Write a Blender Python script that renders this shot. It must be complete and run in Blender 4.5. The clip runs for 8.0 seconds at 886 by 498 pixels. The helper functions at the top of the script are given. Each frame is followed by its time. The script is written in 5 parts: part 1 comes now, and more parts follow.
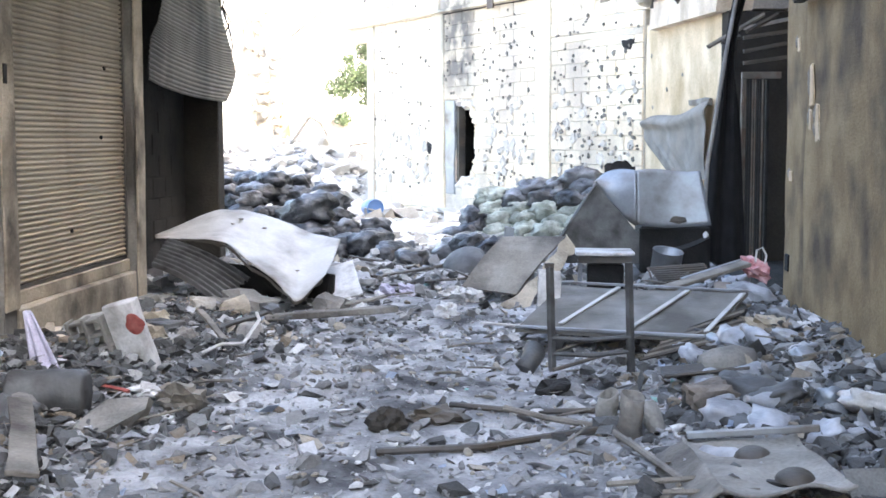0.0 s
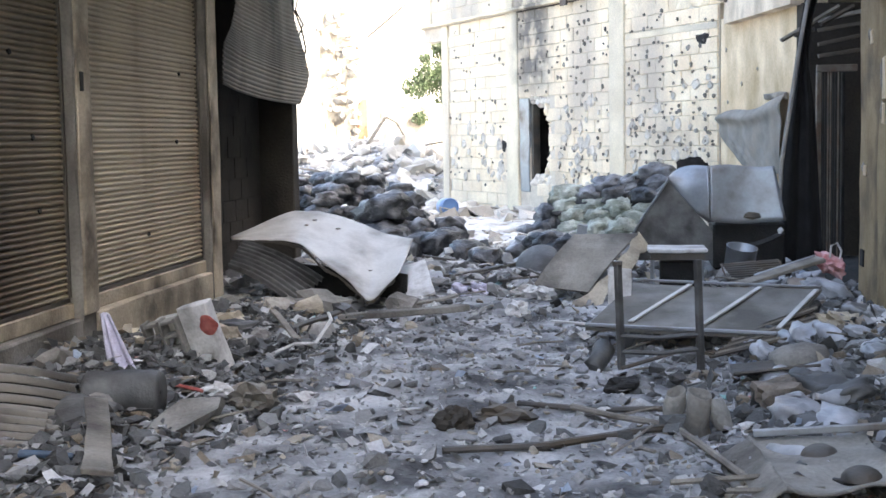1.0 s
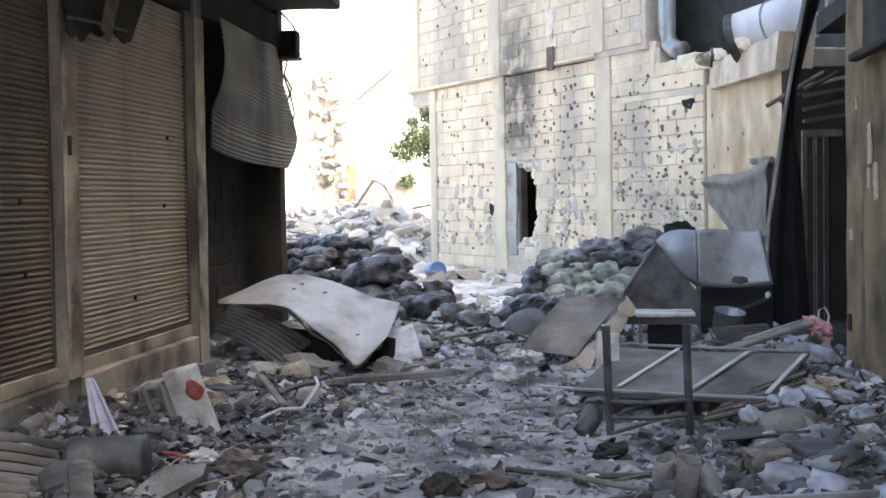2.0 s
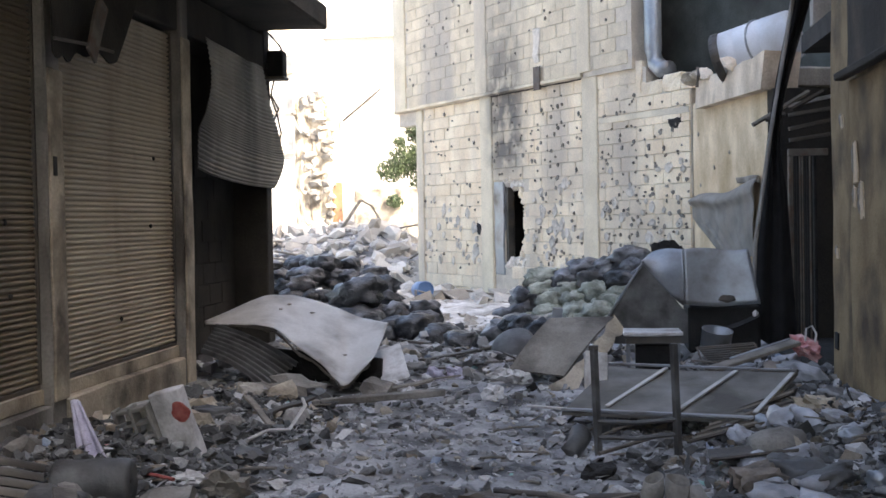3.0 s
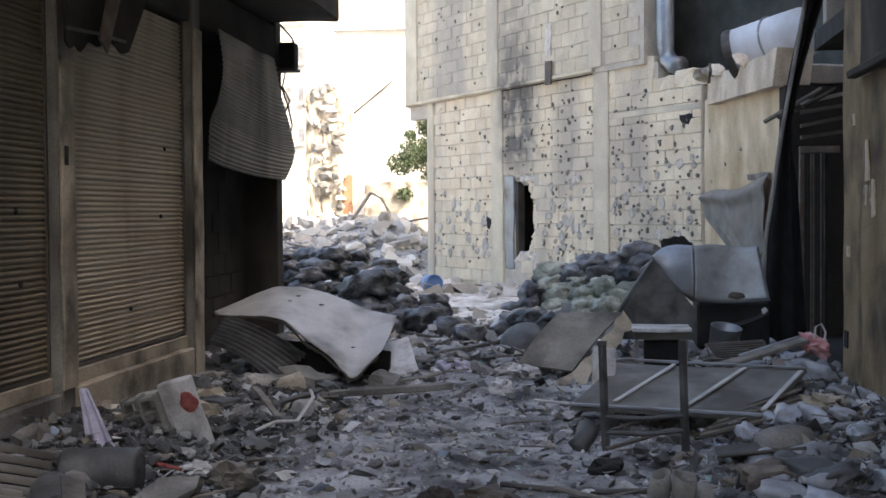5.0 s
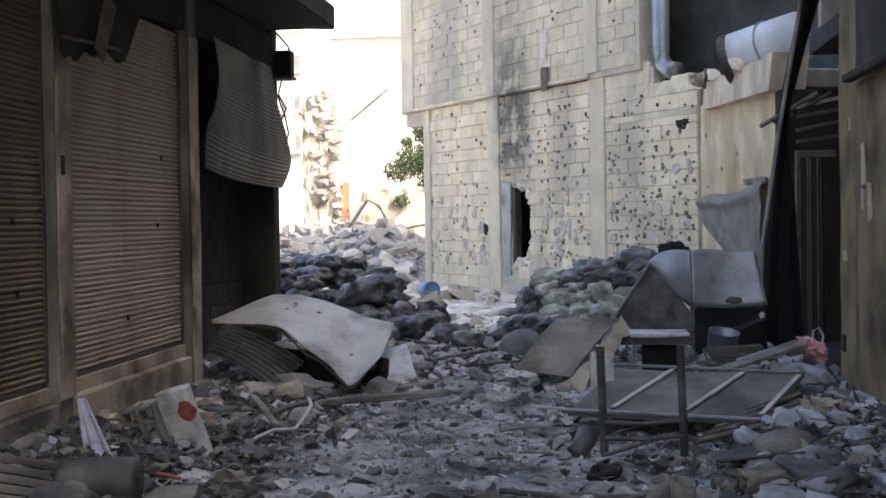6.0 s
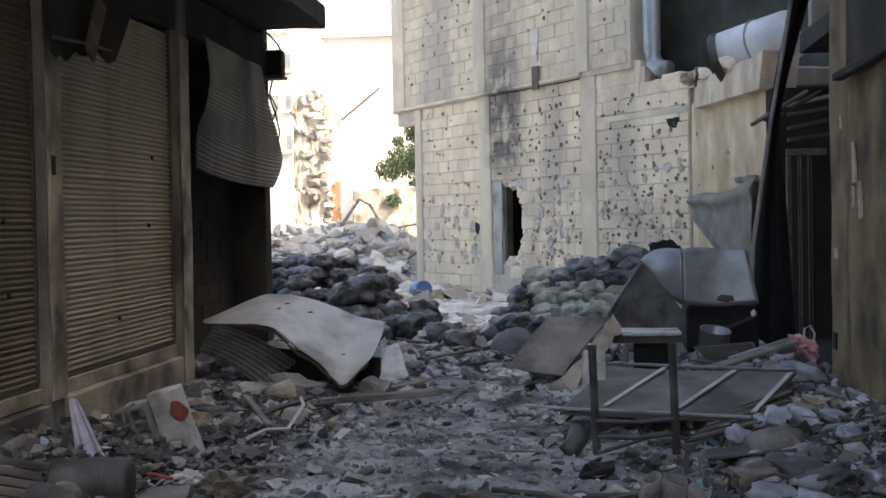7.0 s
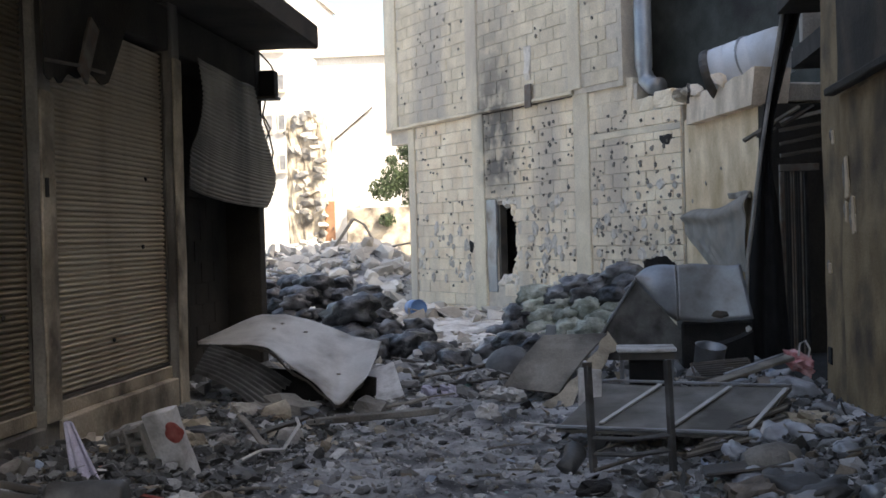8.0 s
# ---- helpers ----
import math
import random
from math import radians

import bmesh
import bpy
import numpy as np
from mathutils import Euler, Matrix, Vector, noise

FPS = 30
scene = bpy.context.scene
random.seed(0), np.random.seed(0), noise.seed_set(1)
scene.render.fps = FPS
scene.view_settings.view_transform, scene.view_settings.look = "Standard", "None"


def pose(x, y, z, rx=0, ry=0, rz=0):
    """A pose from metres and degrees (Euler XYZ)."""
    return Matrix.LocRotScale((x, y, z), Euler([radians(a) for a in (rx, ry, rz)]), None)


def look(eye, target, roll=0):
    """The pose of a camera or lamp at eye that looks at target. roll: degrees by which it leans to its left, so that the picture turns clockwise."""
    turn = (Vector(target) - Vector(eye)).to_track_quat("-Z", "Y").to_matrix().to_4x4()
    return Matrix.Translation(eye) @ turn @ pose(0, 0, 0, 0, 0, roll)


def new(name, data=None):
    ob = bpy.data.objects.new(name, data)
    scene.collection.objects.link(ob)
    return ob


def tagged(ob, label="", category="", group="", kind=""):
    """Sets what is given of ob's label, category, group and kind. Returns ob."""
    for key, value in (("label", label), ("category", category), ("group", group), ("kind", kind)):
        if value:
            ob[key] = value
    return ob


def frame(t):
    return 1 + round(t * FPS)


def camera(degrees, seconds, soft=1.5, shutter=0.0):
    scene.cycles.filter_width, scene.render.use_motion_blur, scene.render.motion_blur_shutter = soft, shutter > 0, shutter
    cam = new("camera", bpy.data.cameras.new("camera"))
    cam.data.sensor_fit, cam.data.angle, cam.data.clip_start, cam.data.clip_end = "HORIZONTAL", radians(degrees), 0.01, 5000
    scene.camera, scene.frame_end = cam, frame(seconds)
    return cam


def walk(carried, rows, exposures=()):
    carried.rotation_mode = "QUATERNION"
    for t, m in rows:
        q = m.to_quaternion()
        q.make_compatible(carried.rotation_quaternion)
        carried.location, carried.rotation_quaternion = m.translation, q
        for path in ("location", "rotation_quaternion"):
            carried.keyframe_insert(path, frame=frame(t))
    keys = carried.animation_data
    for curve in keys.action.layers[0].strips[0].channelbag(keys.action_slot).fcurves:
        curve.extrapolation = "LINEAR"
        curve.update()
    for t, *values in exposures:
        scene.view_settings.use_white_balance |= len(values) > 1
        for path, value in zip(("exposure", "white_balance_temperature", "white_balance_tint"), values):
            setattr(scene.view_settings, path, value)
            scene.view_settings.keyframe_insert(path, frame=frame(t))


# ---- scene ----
cam = camera(37.65, 8.0, soft=1.6, shutter=0.3)
walk(cam, [
    (0.0, pose(-0.070, 0.011, 1.370, 85.116, 0.099, 4.091)),
    (0.5, pose(-0.025, -0.009, 1.373, 85.048, -0.363, 5.911)),
    (1.0, pose(0.005, -0.030, 1.385, 85.043, 1.005, 7.557)),
    (1.5, pose(0.003, -0.027, 1.391, 86.655, 0.871, 7.093)),
    (2.8, pose(0.001, -0.001, 1.397, 88.422, 1.030, 6.947)),
    (3.0, pose(0.001, -0.001, 1.397, 88.642, 1.079, 6.453)),
    (3.5, pose(0.001, -0.001, 1.397, 88.255, 0.778, 6.766)),
    (4.0, pose(0.001, -0.001, 1.397, 87.869, 0.662, 6.812)),
    (4.5, pose(0.001, -0.001, 1.397, 88.089, 0.364, 6.865)),
    (6.0, pose(0.001, -0.001, 1.397, 88.658, 0.843, 6.755)),
    (6.5, pose(0.001, -0.001, 1.397, 88.703, 0.992, 6.474)),
    (7.0, pose(0.001, -0.001, 1.397, 88.616, 1.023, 6.385)),
    (7.5, pose(0.001, -0.001, 1.397, 88.912, 1.284, 6.463)),
    (8.0, pose(0.001, -0.001, 1.397, 89.429, 1.558, 6.128)),
], exposures=[(0.0, 3.58, 6800, 9), (0.5, 3.3, 6850, 9), (1.0, 3.05, 6950, 9), (1.5, 2.85, 7000, 10), (3.0, 2.28, 7100, 12), (4.0, 2.05, 7100, 12), (6.0, 1.93, 7100, 11), (7.0, 1.75, 7100, 11), (8.0, 1.56, 7100, 10)])

# ---- world and sun ----
SUN_DIR = Vector((0.62, -0.36, 0.70)).normalized()
world = bpy.data.worlds.new("world")
scene.world = world
world.use_nodes = True
wn = world.node_tree
sky = wn.nodes.new("ShaderNodeTexSky")
sky.sky_type, sky.sun_disc = "NISHITA", False
sky.sun_elevation = math.asin(SUN_DIR.z)
sky.sun_rotation = math.atan2(SUN_DIR.x, SUN_DIR.y)
sky.dust_density = 4.0
wn.nodes["Background"].inputs[1].default_value = 0.15
wn.links.new(sky.outputs[0], wn.nodes["Background"].inputs[0])
sun_data = bpy.data.lights.new("sun", "SUN")
sun_data.energy, sun_data.angle, sun_data.color = 4.5, radians(0.5), (1.0, 0.94, 0.84)
sun = new("sun", sun_data)
sun.matrix_world = look(SUN_DIR * 60, (0, 0, 0))


# ---- materials ----
def material(name, c1, c2, scale=6.0, rough=0.85, bump=0.25, fine=70.0, metal=0.0, rnd=0.0, island=0.0,
             stain=None, stain_scale=1.5, stain_amount=0.5, streak=1.0, palette=None, plume=False):
    """Two-scale mottled surface; stain lays a third colour in large patches, drawn out downwards by streak."""
    m = bpy.data.materials.new(name)
    m.use_nodes = True
    t = m.node_tree
    n, l = t.nodes, t.links
    b = n["Principled BSDF"]
    geo = n.new("ShaderNodeNewGeometry")
    big = n.new("ShaderNodeTexNoise")
    big.inputs["Scale"].default_value, big.inputs["Detail"].default_value = scale, 6.0
    small = n.new("ShaderNodeTexNoise")
    small.inputs["Scale"].default_value, small.inputs["Detail"].default_value = fine, 3.0
    l.new(geo.outputs["Position"], big.inputs["Vector"])
    l.new(geo.outputs["Position"], small.inputs["Vector"])
    ramp = n.new("ShaderNodeValToRGB")
    ramp.color_ramp.elements[0].position, ramp.color_ramp.elements[1].position = 0.36, 0.66
    ramp.color_ramp.elements[0].color, ramp.color_ramp.elements[1].color = (*c1, 1), (*c2, 1)
    l.new(big.outputs["Fac"], ramp.inputs["Fac"])
    colour = ramp.outputs["Color"]
    if palette:
        pal = n.new("ShaderNodeValToRGB")
        pal.color_ramp.interpolation = "CONSTANT"
        els = pal.color_ramp.elements
        while len(els) < len(palette):
            els.new(0.5)
        at = 0.0
        for e, (share, col) in zip(els, palette):
            e.position, e.color = at, (*col, 1)
            at += share
        l.new(geo.outputs["Random Per Island"], pal.inputs["Fac"])
        mix = n.new("ShaderNodeMix")
        mix.data_type, mix.blend_type = "RGBA", "MIX"
        mix.inputs[0].default_value = 0.7
        l.new(colour, mix.inputs[6])
        l.new(pal.outputs["Color"], mix.inputs[7])
        colour = mix.outputs[2]
    if stain:
        mapping = n.new("ShaderNodeMapping")
        mapping.inputs["Scale"].default_value = (1, 1, 1 / streak)
        l.new(geo.outputs["Position"], mapping.inputs["Vector"])
        patch = n.new("ShaderNodeTexNoise")
        patch.inputs["Scale"].default_value, patch.inputs["Detail"].default_value = stain_scale, 5.0
        l.new(mapping.outputs[0], patch.inputs["Vector"])
        r2 = n.new("ShaderNodeValToRGB")
        r2.color_ramp.elements[0].position, r2.color_ramp.elements[1].position = 0.5 - 0.15 * stain_amount, 0.78 - 0.25 * stain_amount
        l.new(patch.outputs["Fac"], r2.inputs["Fac"])
        mix = n.new("ShaderNodeMix")
        mix.data_type, mix.blend_type = "RGBA", "MIX"
        l.new(r2.outputs["Color"], mix.inputs[0])
        l.new(colour, mix.inputs[6])
        mix.inputs[7].default_value = (*stain, 1)
        colour = mix.outputs[2]
    if plume:
        # soot driven up the house wall by the fire in its doorway
        def math_node(op, a, b):
            k = n.new("ShaderNodeMath")
            k.operation = op
            for sock, v in zip(k.inputs, (a, b)):
                if isinstance(v, (int, float)):
                    sock.default_value = v
                else:
                    l.new(v, sock)
            return k.outputs[0]

        def ramp_node(v, a, b, c, d):
            k = n.new("ShaderNodeMapRange")
            k.interpolation_type = "SMOOTHSTEP"
            l.new(v, k.inputs["Value"])
            for key, x in (("From Min", a), ("From Max", b), ("To Min", c), ("To Max", d)):
                k.inputs[key].default_value = x
            return k.outputs["Result"]

        sep = n.new("ShaderNodeSeparateXYZ")
        l.new(geo.outputs["Position"], sep.inputs[0])
        u = math_node("ADD", math_node("MULTIPLY", math_node("SUBTRACT", sep.outputs["X"], 1.31), -0.5357), math_node("MULTIPLY", math_node("SUBTRACT", sep.outputs["Y"], 17.0), 0.8444))
        side = ramp_node(math_node("ABSOLUTE", math_node("SUBTRACT", u, 4.9), 0), 0.2, 0.95, 1.0, 0.0)
        rising = math_node("MULTIPLY", ramp_node(sep.outputs["Z"], 1.75, 2.5, 0.0, 1.0), ramp_node(sep.outputs["Z"], 3.2, 5.2, 1.0, 0.25))
        cloud = n.new("ShaderNodeTexNoise")
        cloud.inputs["Scale"].default_value, cloud.inputs["Detail"].default_value = 3.5, 6.0
        l.new(geo.outputs["Position"], cloud.inputs["Vector"])
        amount = math_node("MULTIPLY", math_node("MULTIPLY", side, rising), ramp_node(cloud.outputs["Fac"], 0.32, 0.56, 0.35, 0.95))
        mix = n.new("ShaderNodeMix")
        mix.data_type, mix.blend_type = "RGBA", "MIX"
        l.new(amount, mix.inputs[0])
        l.new(colour, mix.inputs[6])
        mix.inputs[7].default_value = (0.13, 0.122, 0.115, 1)
        colour = mix.outputs[2]
    # grain, and a lighter or darker cast from piece to piece
    val = n.new("ShaderNodeMath")
    val.operation = "MULTIPLY_ADD"
    grain = 0.25 if metal or rough < 0.5 else 0.6
    val.inputs[1].default_value, val.inputs[2].default_value = grain, 1 - grain / 2
    l.new(small.outputs["Fac"], val.inputs[0])
    value = val.outputs[0]
    for amount, socket in ((rnd, "object"), (island, "island")):
        if not amount:
            continue
        src = n.new("ShaderNodeObjectInfo").outputs["Random"] if socket == "object" else geo.outputs["Random Per Island"]
        k = n.new("ShaderNodeMath")
        k.operation = "MULTIPLY_ADD"
        k.inputs[1].default_value, k.inputs[2].default_value = amount, 1 - amount / 2
        l.new(src, k.inputs[0])
        k2 = n.new("ShaderNodeMath")
        k2.operation = "MULTIPLY"
        l.new(value, k2.inputs[0])
        l.new(k.outputs[0], k2.inputs[1])
        value = k2.outputs[0]
    hsv = n.new("ShaderNodeHueSaturation")
    l.new(colour, hsv.inputs["Color"])
    l.new(value, hsv.inputs["Value"])
    l.new(hsv.outputs[0], b.inputs["Base Color"])
    b.inputs["Roughness"].default_value, b.inputs["Metallic"].default_value = rough, metal
    bp = n.new("ShaderNodeBump")
    bp.inputs["Strength"].default_value, bp.inputs["Distance"].default_value = bump, 0.02
    l.new(small.outputs["Fac"], bp.inputs["Height"])
    l.new(bp.outputs[0], b.inputs["Normal"])
    return m


ASH = material("ash_ground", (0.26, 0.262, 0.268), (0.52, 0.518, 0.522), 3.4, 0.95, 0.9, 45, stain=(0.06, 0.06, 0.062), stain_scale=1.9, stain_amount=0.5)
CHIPS = material("rubble", (0.18, 0.178, 0.175), (0.38, 0.37, 0.36), 9, 0.9, 0.4, 90, island=0.6, palette=[
    (0.36, (0.33, 0.328, 0.328)), (0.14, (0.20, 0.20, 0.203)), (0.26, (0.44, 0.435, 0.432)), (0.06, (0.07, 0.067, 0.065)),
    (0.08, (0.28, 0.24, 0.18)), (0.07, (0.56, 0.56, 0.56)), (0.05, (0.2, 0.21, 0.24))])
# palette lightened to carry the bright light around the barricades
FAR_CHIPS = material("pale_rubble", (0.25, 0.22, 0.19), (0.5, 0.46, 0.40), 5, 0.95, 0.4, 60, island=0.5, palette=[
    (0.4, (0.60, 0.57, 0.52)), (0.3, (0.74, 0.71, 0.66)), (0.2, (0.42, 0.39, 0.35)), (0.1, (0.20, 0.18, 0.15))])
SCRAPS = material("scraps", (0.3, 0.3, 0.3), (0.5, 0.5, 0.5), 14, 0.6, 0.3, 60, island=0.4, palette=[
    (0.52, (0.30, 0.30, 0.31)), (0.15, (0.50, 0.50, 0.52)), (0.13, (0.10, 0.10, 0.11)), (0.08, (0.30, 0.24, 0.16)),
    (0.05, (0.16, 0.22, 0.32)), (0.04, (0.10, 0.07, 0.05)), (0.015, (0.45, 0.09, 0.07)), (0.015, (0.10, 0.32, 0.28))])
BLOCK = material("concrete_block", (0.77, 0.635, 0.46), (0.90, 0.785, 0.60), 3.0, 0.95, 0.6, 40, rnd=0.14, island=0.14, stain=(0.52, 0.45, 0.365), stain_scale=0.9, stain_amount=0.45, streak=2.5, plume=True)
MORTAR = material("mortar", (0.52, 0.46, 0.38), (0.66, 0.59, 0.49), 5, 0.95, 0.5, 60, plume=True)
RENDER_COL = material("concrete", (0.65, 0.57, 0.425), (0.79, 0.705, 0.545), 2.5, 0.92, 0.35, 50, stain=(0.50, 0.44, 0.365), stain_scale=1.1, stain_amount=0.35, streak=4, plume=True)
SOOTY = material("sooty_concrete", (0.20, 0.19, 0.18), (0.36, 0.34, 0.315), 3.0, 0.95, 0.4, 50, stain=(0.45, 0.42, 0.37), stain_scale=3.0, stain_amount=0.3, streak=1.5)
# dark core colour stands in for the shade inside small holes
PIT = material("pit_shade", (0.14, 0.128, 0.112), (0.32, 0.29, 0.255), 12, 1.0, 0.5, 90, island=0.7)
SPALL = material("spalled_face", (0.52, 0.475, 0.42), (0.70, 0.645, 0.57), 12, 1.0, 0.7, 80, island=0.4)
OCHRE = material("ochre_plaster", (0.24, 0.168, 0.086), (0.38, 0.28, 0.155), 3.0, 0.95, 0.35, 60, stain=(0.10, 0.072, 0.045), stain_scale=2.2, stain_amount=0.4, streak=1.0)
YELLOW = material("yellow_plaster", (0.66, 0.515, 0.34), (0.79, 0.66, 0.48), 2.0, 0.95, 0.3, 45, stain=(0.40, 0.29, 0.16), stain_scale=1.6, stain_amount=0.3, streak=1.6)
PIER = material("grey_pier", (0.22, 0.21, 0.19), (0.36, 0.34, 0.31), 2.5, 0.95, 0.4, 50, stain=(0.10, 0.09, 0.08), stain_scale=2.0, stain_amount=0.5, streak=4)
SILL = material("sandy_sill", (0.44, 0.375, 0.28), (0.56, 0.49, 0.385), 3.0, 0.95, 0.4, 50, stain=(0.12, 0.10, 0.08), stain_scale=2.4, stain_amount=0.4)
SHUT = material("shutter_slat", (0.46, 0.395, 0.29), (0.57, 0.495, 0.375), 1.2, 0.55, 0.12, 60, metal=0.15, stain=(0.27, 0.185, 0.115), stain_scale=1.5, stain_amount=0.4, streak=5)
SHUT_BROWN = material("dark_brown_slat", (0.20, 0.165, 0.115), (0.31, 0.26, 0.19), 1.2, 0.6, 0.12, 60, metal=0.15, stain=(0.09, 0.065, 0.045), stain_scale=1.3, stain_amount=0.5, streak=5)
SHUT_DARK = material("burnt_slat", (0.20, 0.185, 0.16), (0.32, 0.295, 0.255), 1.6, 0.6, 0.15, 60, metal=0.2, stain=(0.05, 0.045, 0.04), stain_scale=1.2, stain_amount=0.5, streak=3)
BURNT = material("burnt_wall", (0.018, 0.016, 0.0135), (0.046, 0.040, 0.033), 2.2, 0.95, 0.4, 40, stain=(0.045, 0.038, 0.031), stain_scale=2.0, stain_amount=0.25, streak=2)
# near black for charred things and, in place of shade, for hollows and holes
CHAR_AND_HOLLOWS = material("charred", (0.008, 0.008, 0.008), (0.025, 0.023, 0.022), 5, 0.9, 0.4, 50)
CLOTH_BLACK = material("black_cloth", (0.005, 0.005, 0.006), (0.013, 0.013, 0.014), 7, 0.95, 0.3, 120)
PALE_METAL = material("pale_sheet_metal", (0.52, 0.505, 0.48), (0.68, 0.665, 0.64), 2.2, 0.5, 0.10, 45, metal=0.1, stain=(0.20, 0.18, 0.16), stain_scale=2.2, stain_amount=0.4)
GREY_METAL = material("galvanised", (0.27, 0.295, 0.32), (0.42, 0.445, 0.47), 2.6, 0.42, 0.08, 40, metal=0.45, stain=(0.11, 0.09, 0.075), stain_scale=2.6, stain_amount=0.4)
DARK_METAL = material("scorched_metal", (0.05, 0.046, 0.042), (0.12, 0.11, 0.10), 3.5, 0.6, 0.2, 50, metal=0.3, stain=(0.10, 0.08, 0.058), stain_scale=4, stain_amount=0.35)
RUST = material("rusty_iron", (0.10, 0.088, 0.078), (0.19, 0.17, 0.15), 6, 0.8, 0.3, 70, metal=0.2, stain=(0.13, 0.075, 0.05), stain_scale=7, stain_amount=0.3)
BOARD = material("brown_board", (0.21, 0.19, 0.16), (0.33, 0.305, 0.265), 3, 0.85, 0.25, 60, stain=(0.08, 0.07, 0.06), stain_scale=2.5, stain_amount=0.45)
WOOD = material("weathered_wood", (0.15, 0.135, 0.115), (0.27, 0.245, 0.21), 7, 0.85, 0.3, 90)
WHITE = material("dirty_white", (0.58, 0.57, 0.56), (0.76, 0.75, 0.74), 6, 0.6, 0.15, 60, stain=(0.30, 0.28, 0.26), stain_scale=6, stain_amount=0.4)
TANK = material("water_tank_white", (0.55, 0.58, 0.63), (0.66, 0.69, 0.74), 2, 0.4, 0.05, 50, stain=(0.42, 0.42, 0.42), stain_scale=2, stain_amount=0.3, streak=4)
# pale grey patches stand in for highlights on the black plastic
BAG_DARK = material("glinting_dark_sandbag", (0.018, 0.019, 0.022), (0.05, 0.052, 0.06), 9, 0.30, 1.0, 22, rnd=0.9, stain=(0.22, 0.225, 0.24), stain_scale=4, stain_amount=0.45)
BAG_PALE = material("pale_sandbag", (0.30, 0.33, 0.28), (0.48, 0.50, 0.45), 9, 0.75, 0.8, 30, rnd=0.4, stain=(0.16, 0.17, 0.14), stain_scale=5, stain_amount=0.4)
BLUE = material("blue_plastic", (0.10, 0.20, 0.42), (0.15, 0.27, 0.50), 4, 0.45, 0.05, 50)
RED = material("red_paint", (0.25, 0.045, 0.04), (0.40, 0.13, 0.11), 14, 0.8, 0.1, 60)
GREY_CLOTH = material("grey_tarpaulin", (0.17, 0.158, 0.142), (0.27, 0.252, 0.228), 4, 0.85, 0.3, 80, stain=(0.24, 0.21, 0.18), stain_scale=3, stain_amount=0.4)
LILAC = material("lilac_cloth", (0.42, 0.40, 0.50), (0.58, 0.56, 0.66), 8, 0.9, 0.3, 90)
PLASTIC = material("hazy_plastic", (0.24, 0.25, 0.27), (0.44, 0.45, 0.48), 9, 0.35, 0.15, 60)
LEAF = material("leaf", (0.032, 0.052, 0.020), (0.065, 0.090, 0.038), 3, 0.6, 0.1, 60, island=0.7)
BARK = material("bark", (0.09, 0.07, 0.05), (0.16, 0.13, 0.10), 8, 0.95, 0.5, 60)
FACADE = material("far_facade", (0.58, 0.55, 0.50), (0.70, 0.67, 0.62), 0.8, 0.95, 0.2, 20, stain=(0.45, 0.41, 0.36), stain_scale=0.5, stain_amount=0.3, streak=3)
ORANGE = material("orange_door_paint", (0.30, 0.15, 0.08), (0.38, 0.20, 0.11), 3, 0.7, 0.1, 40)
# pane grey lightened, distance haze put into the colour
GLASS_DARK = material("hazed_pane", (0.14, 0.14, 0.145), (0.24, 0.24, 0.245), 3, 0.3, 0.0, 30)
ASH_METAL = material("ashen_metal", (0.075, 0.076, 0.077), (0.17, 0.17, 0.168), 4, 0.6, 0.2, 50, metal=0.25, stain=(0.05, 0.048, 0.046), stain_scale=5, stain_amount=0.4)
NAVY = material("faded_navy_plastic", (0.035, 0.06, 0.10), (0.08, 0.12, 0.17), 8, 0.6, 0.1, 60)
SHOP_PIER = material("sooty_pier", (0.20, 0.188, 0.168), (0.34, 0.318, 0.285), 2.5, 0.95, 0.4, 50, stain=(0.07, 0.063, 0.055), stain_scale=2.2, stain_amount=0.5, streak=3)
# plaster painted lighter, in place of bright light on this ground
PLASTER_DUST = material("lit_plaster_dust", (0.66, 0.64, 0.61), (0.84, 0.82, 0.79), 5, 0.95, 0.8, 30, stain=(0.32, 0.30, 0.275), stain_scale=3, stain_amount=0.5)
# darker copy of CHIPS; the shade along the walls is in its colour
DARK_CHIPS = material("scorched_shaded_rubble", (0.07, 0.071, 0.072), (0.18, 0.18, 0.178), 9, 0.9, 0.4, 90, island=0.6, palette=[
    (0.34, (0.135, 0.138, 0.138)), (0.24, (0.06, 0.061, 0.062)), (0.16, (0.23, 0.23, 0.228)), (0.12, (0.025, 0.024, 0.023)),
    (0.09, (0.19, 0.15, 0.105)), (0.05, (0.42, 0.42, 0.42))])
UPPER_BLOCK = material("weathered_block", (0.60, 0.515, 0.385), (0.76, 0.665, 0.51), 3.0, 0.95, 0.6, 40, island=0.14, stain=(0.42, 0.38, 0.33), stain_scale=0.8, stain_amount=0.5, streak=3, plume=True)
FASCIA = material("pale_fascia", (0.66, 0.55, 0.43), (0.80, 0.69, 0.56), 2.5, 0.95, 0.4, 45, stain=(0.42, 0.34, 0.25), stain_scale=3.0, stain_amount=0.35, streak=2)
DOOR_GREY = material("scorched_door_grey", (0.095, 0.088, 0.076), (0.19, 0.178, 0.155), 3, 0.8, 0.25, 60, metal=0.1, stain=(0.28, 0.275, 0.26), stain_scale=2.2, stain_amount=0.35)
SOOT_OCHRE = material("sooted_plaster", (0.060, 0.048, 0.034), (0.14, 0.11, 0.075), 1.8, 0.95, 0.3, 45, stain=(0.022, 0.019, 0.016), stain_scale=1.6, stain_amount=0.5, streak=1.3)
PINK = material("pink_plastic", (0.50, 0.16, 0.17), (0.66, 0.42, 0.42), 14, 0.5, 0.1, 60)
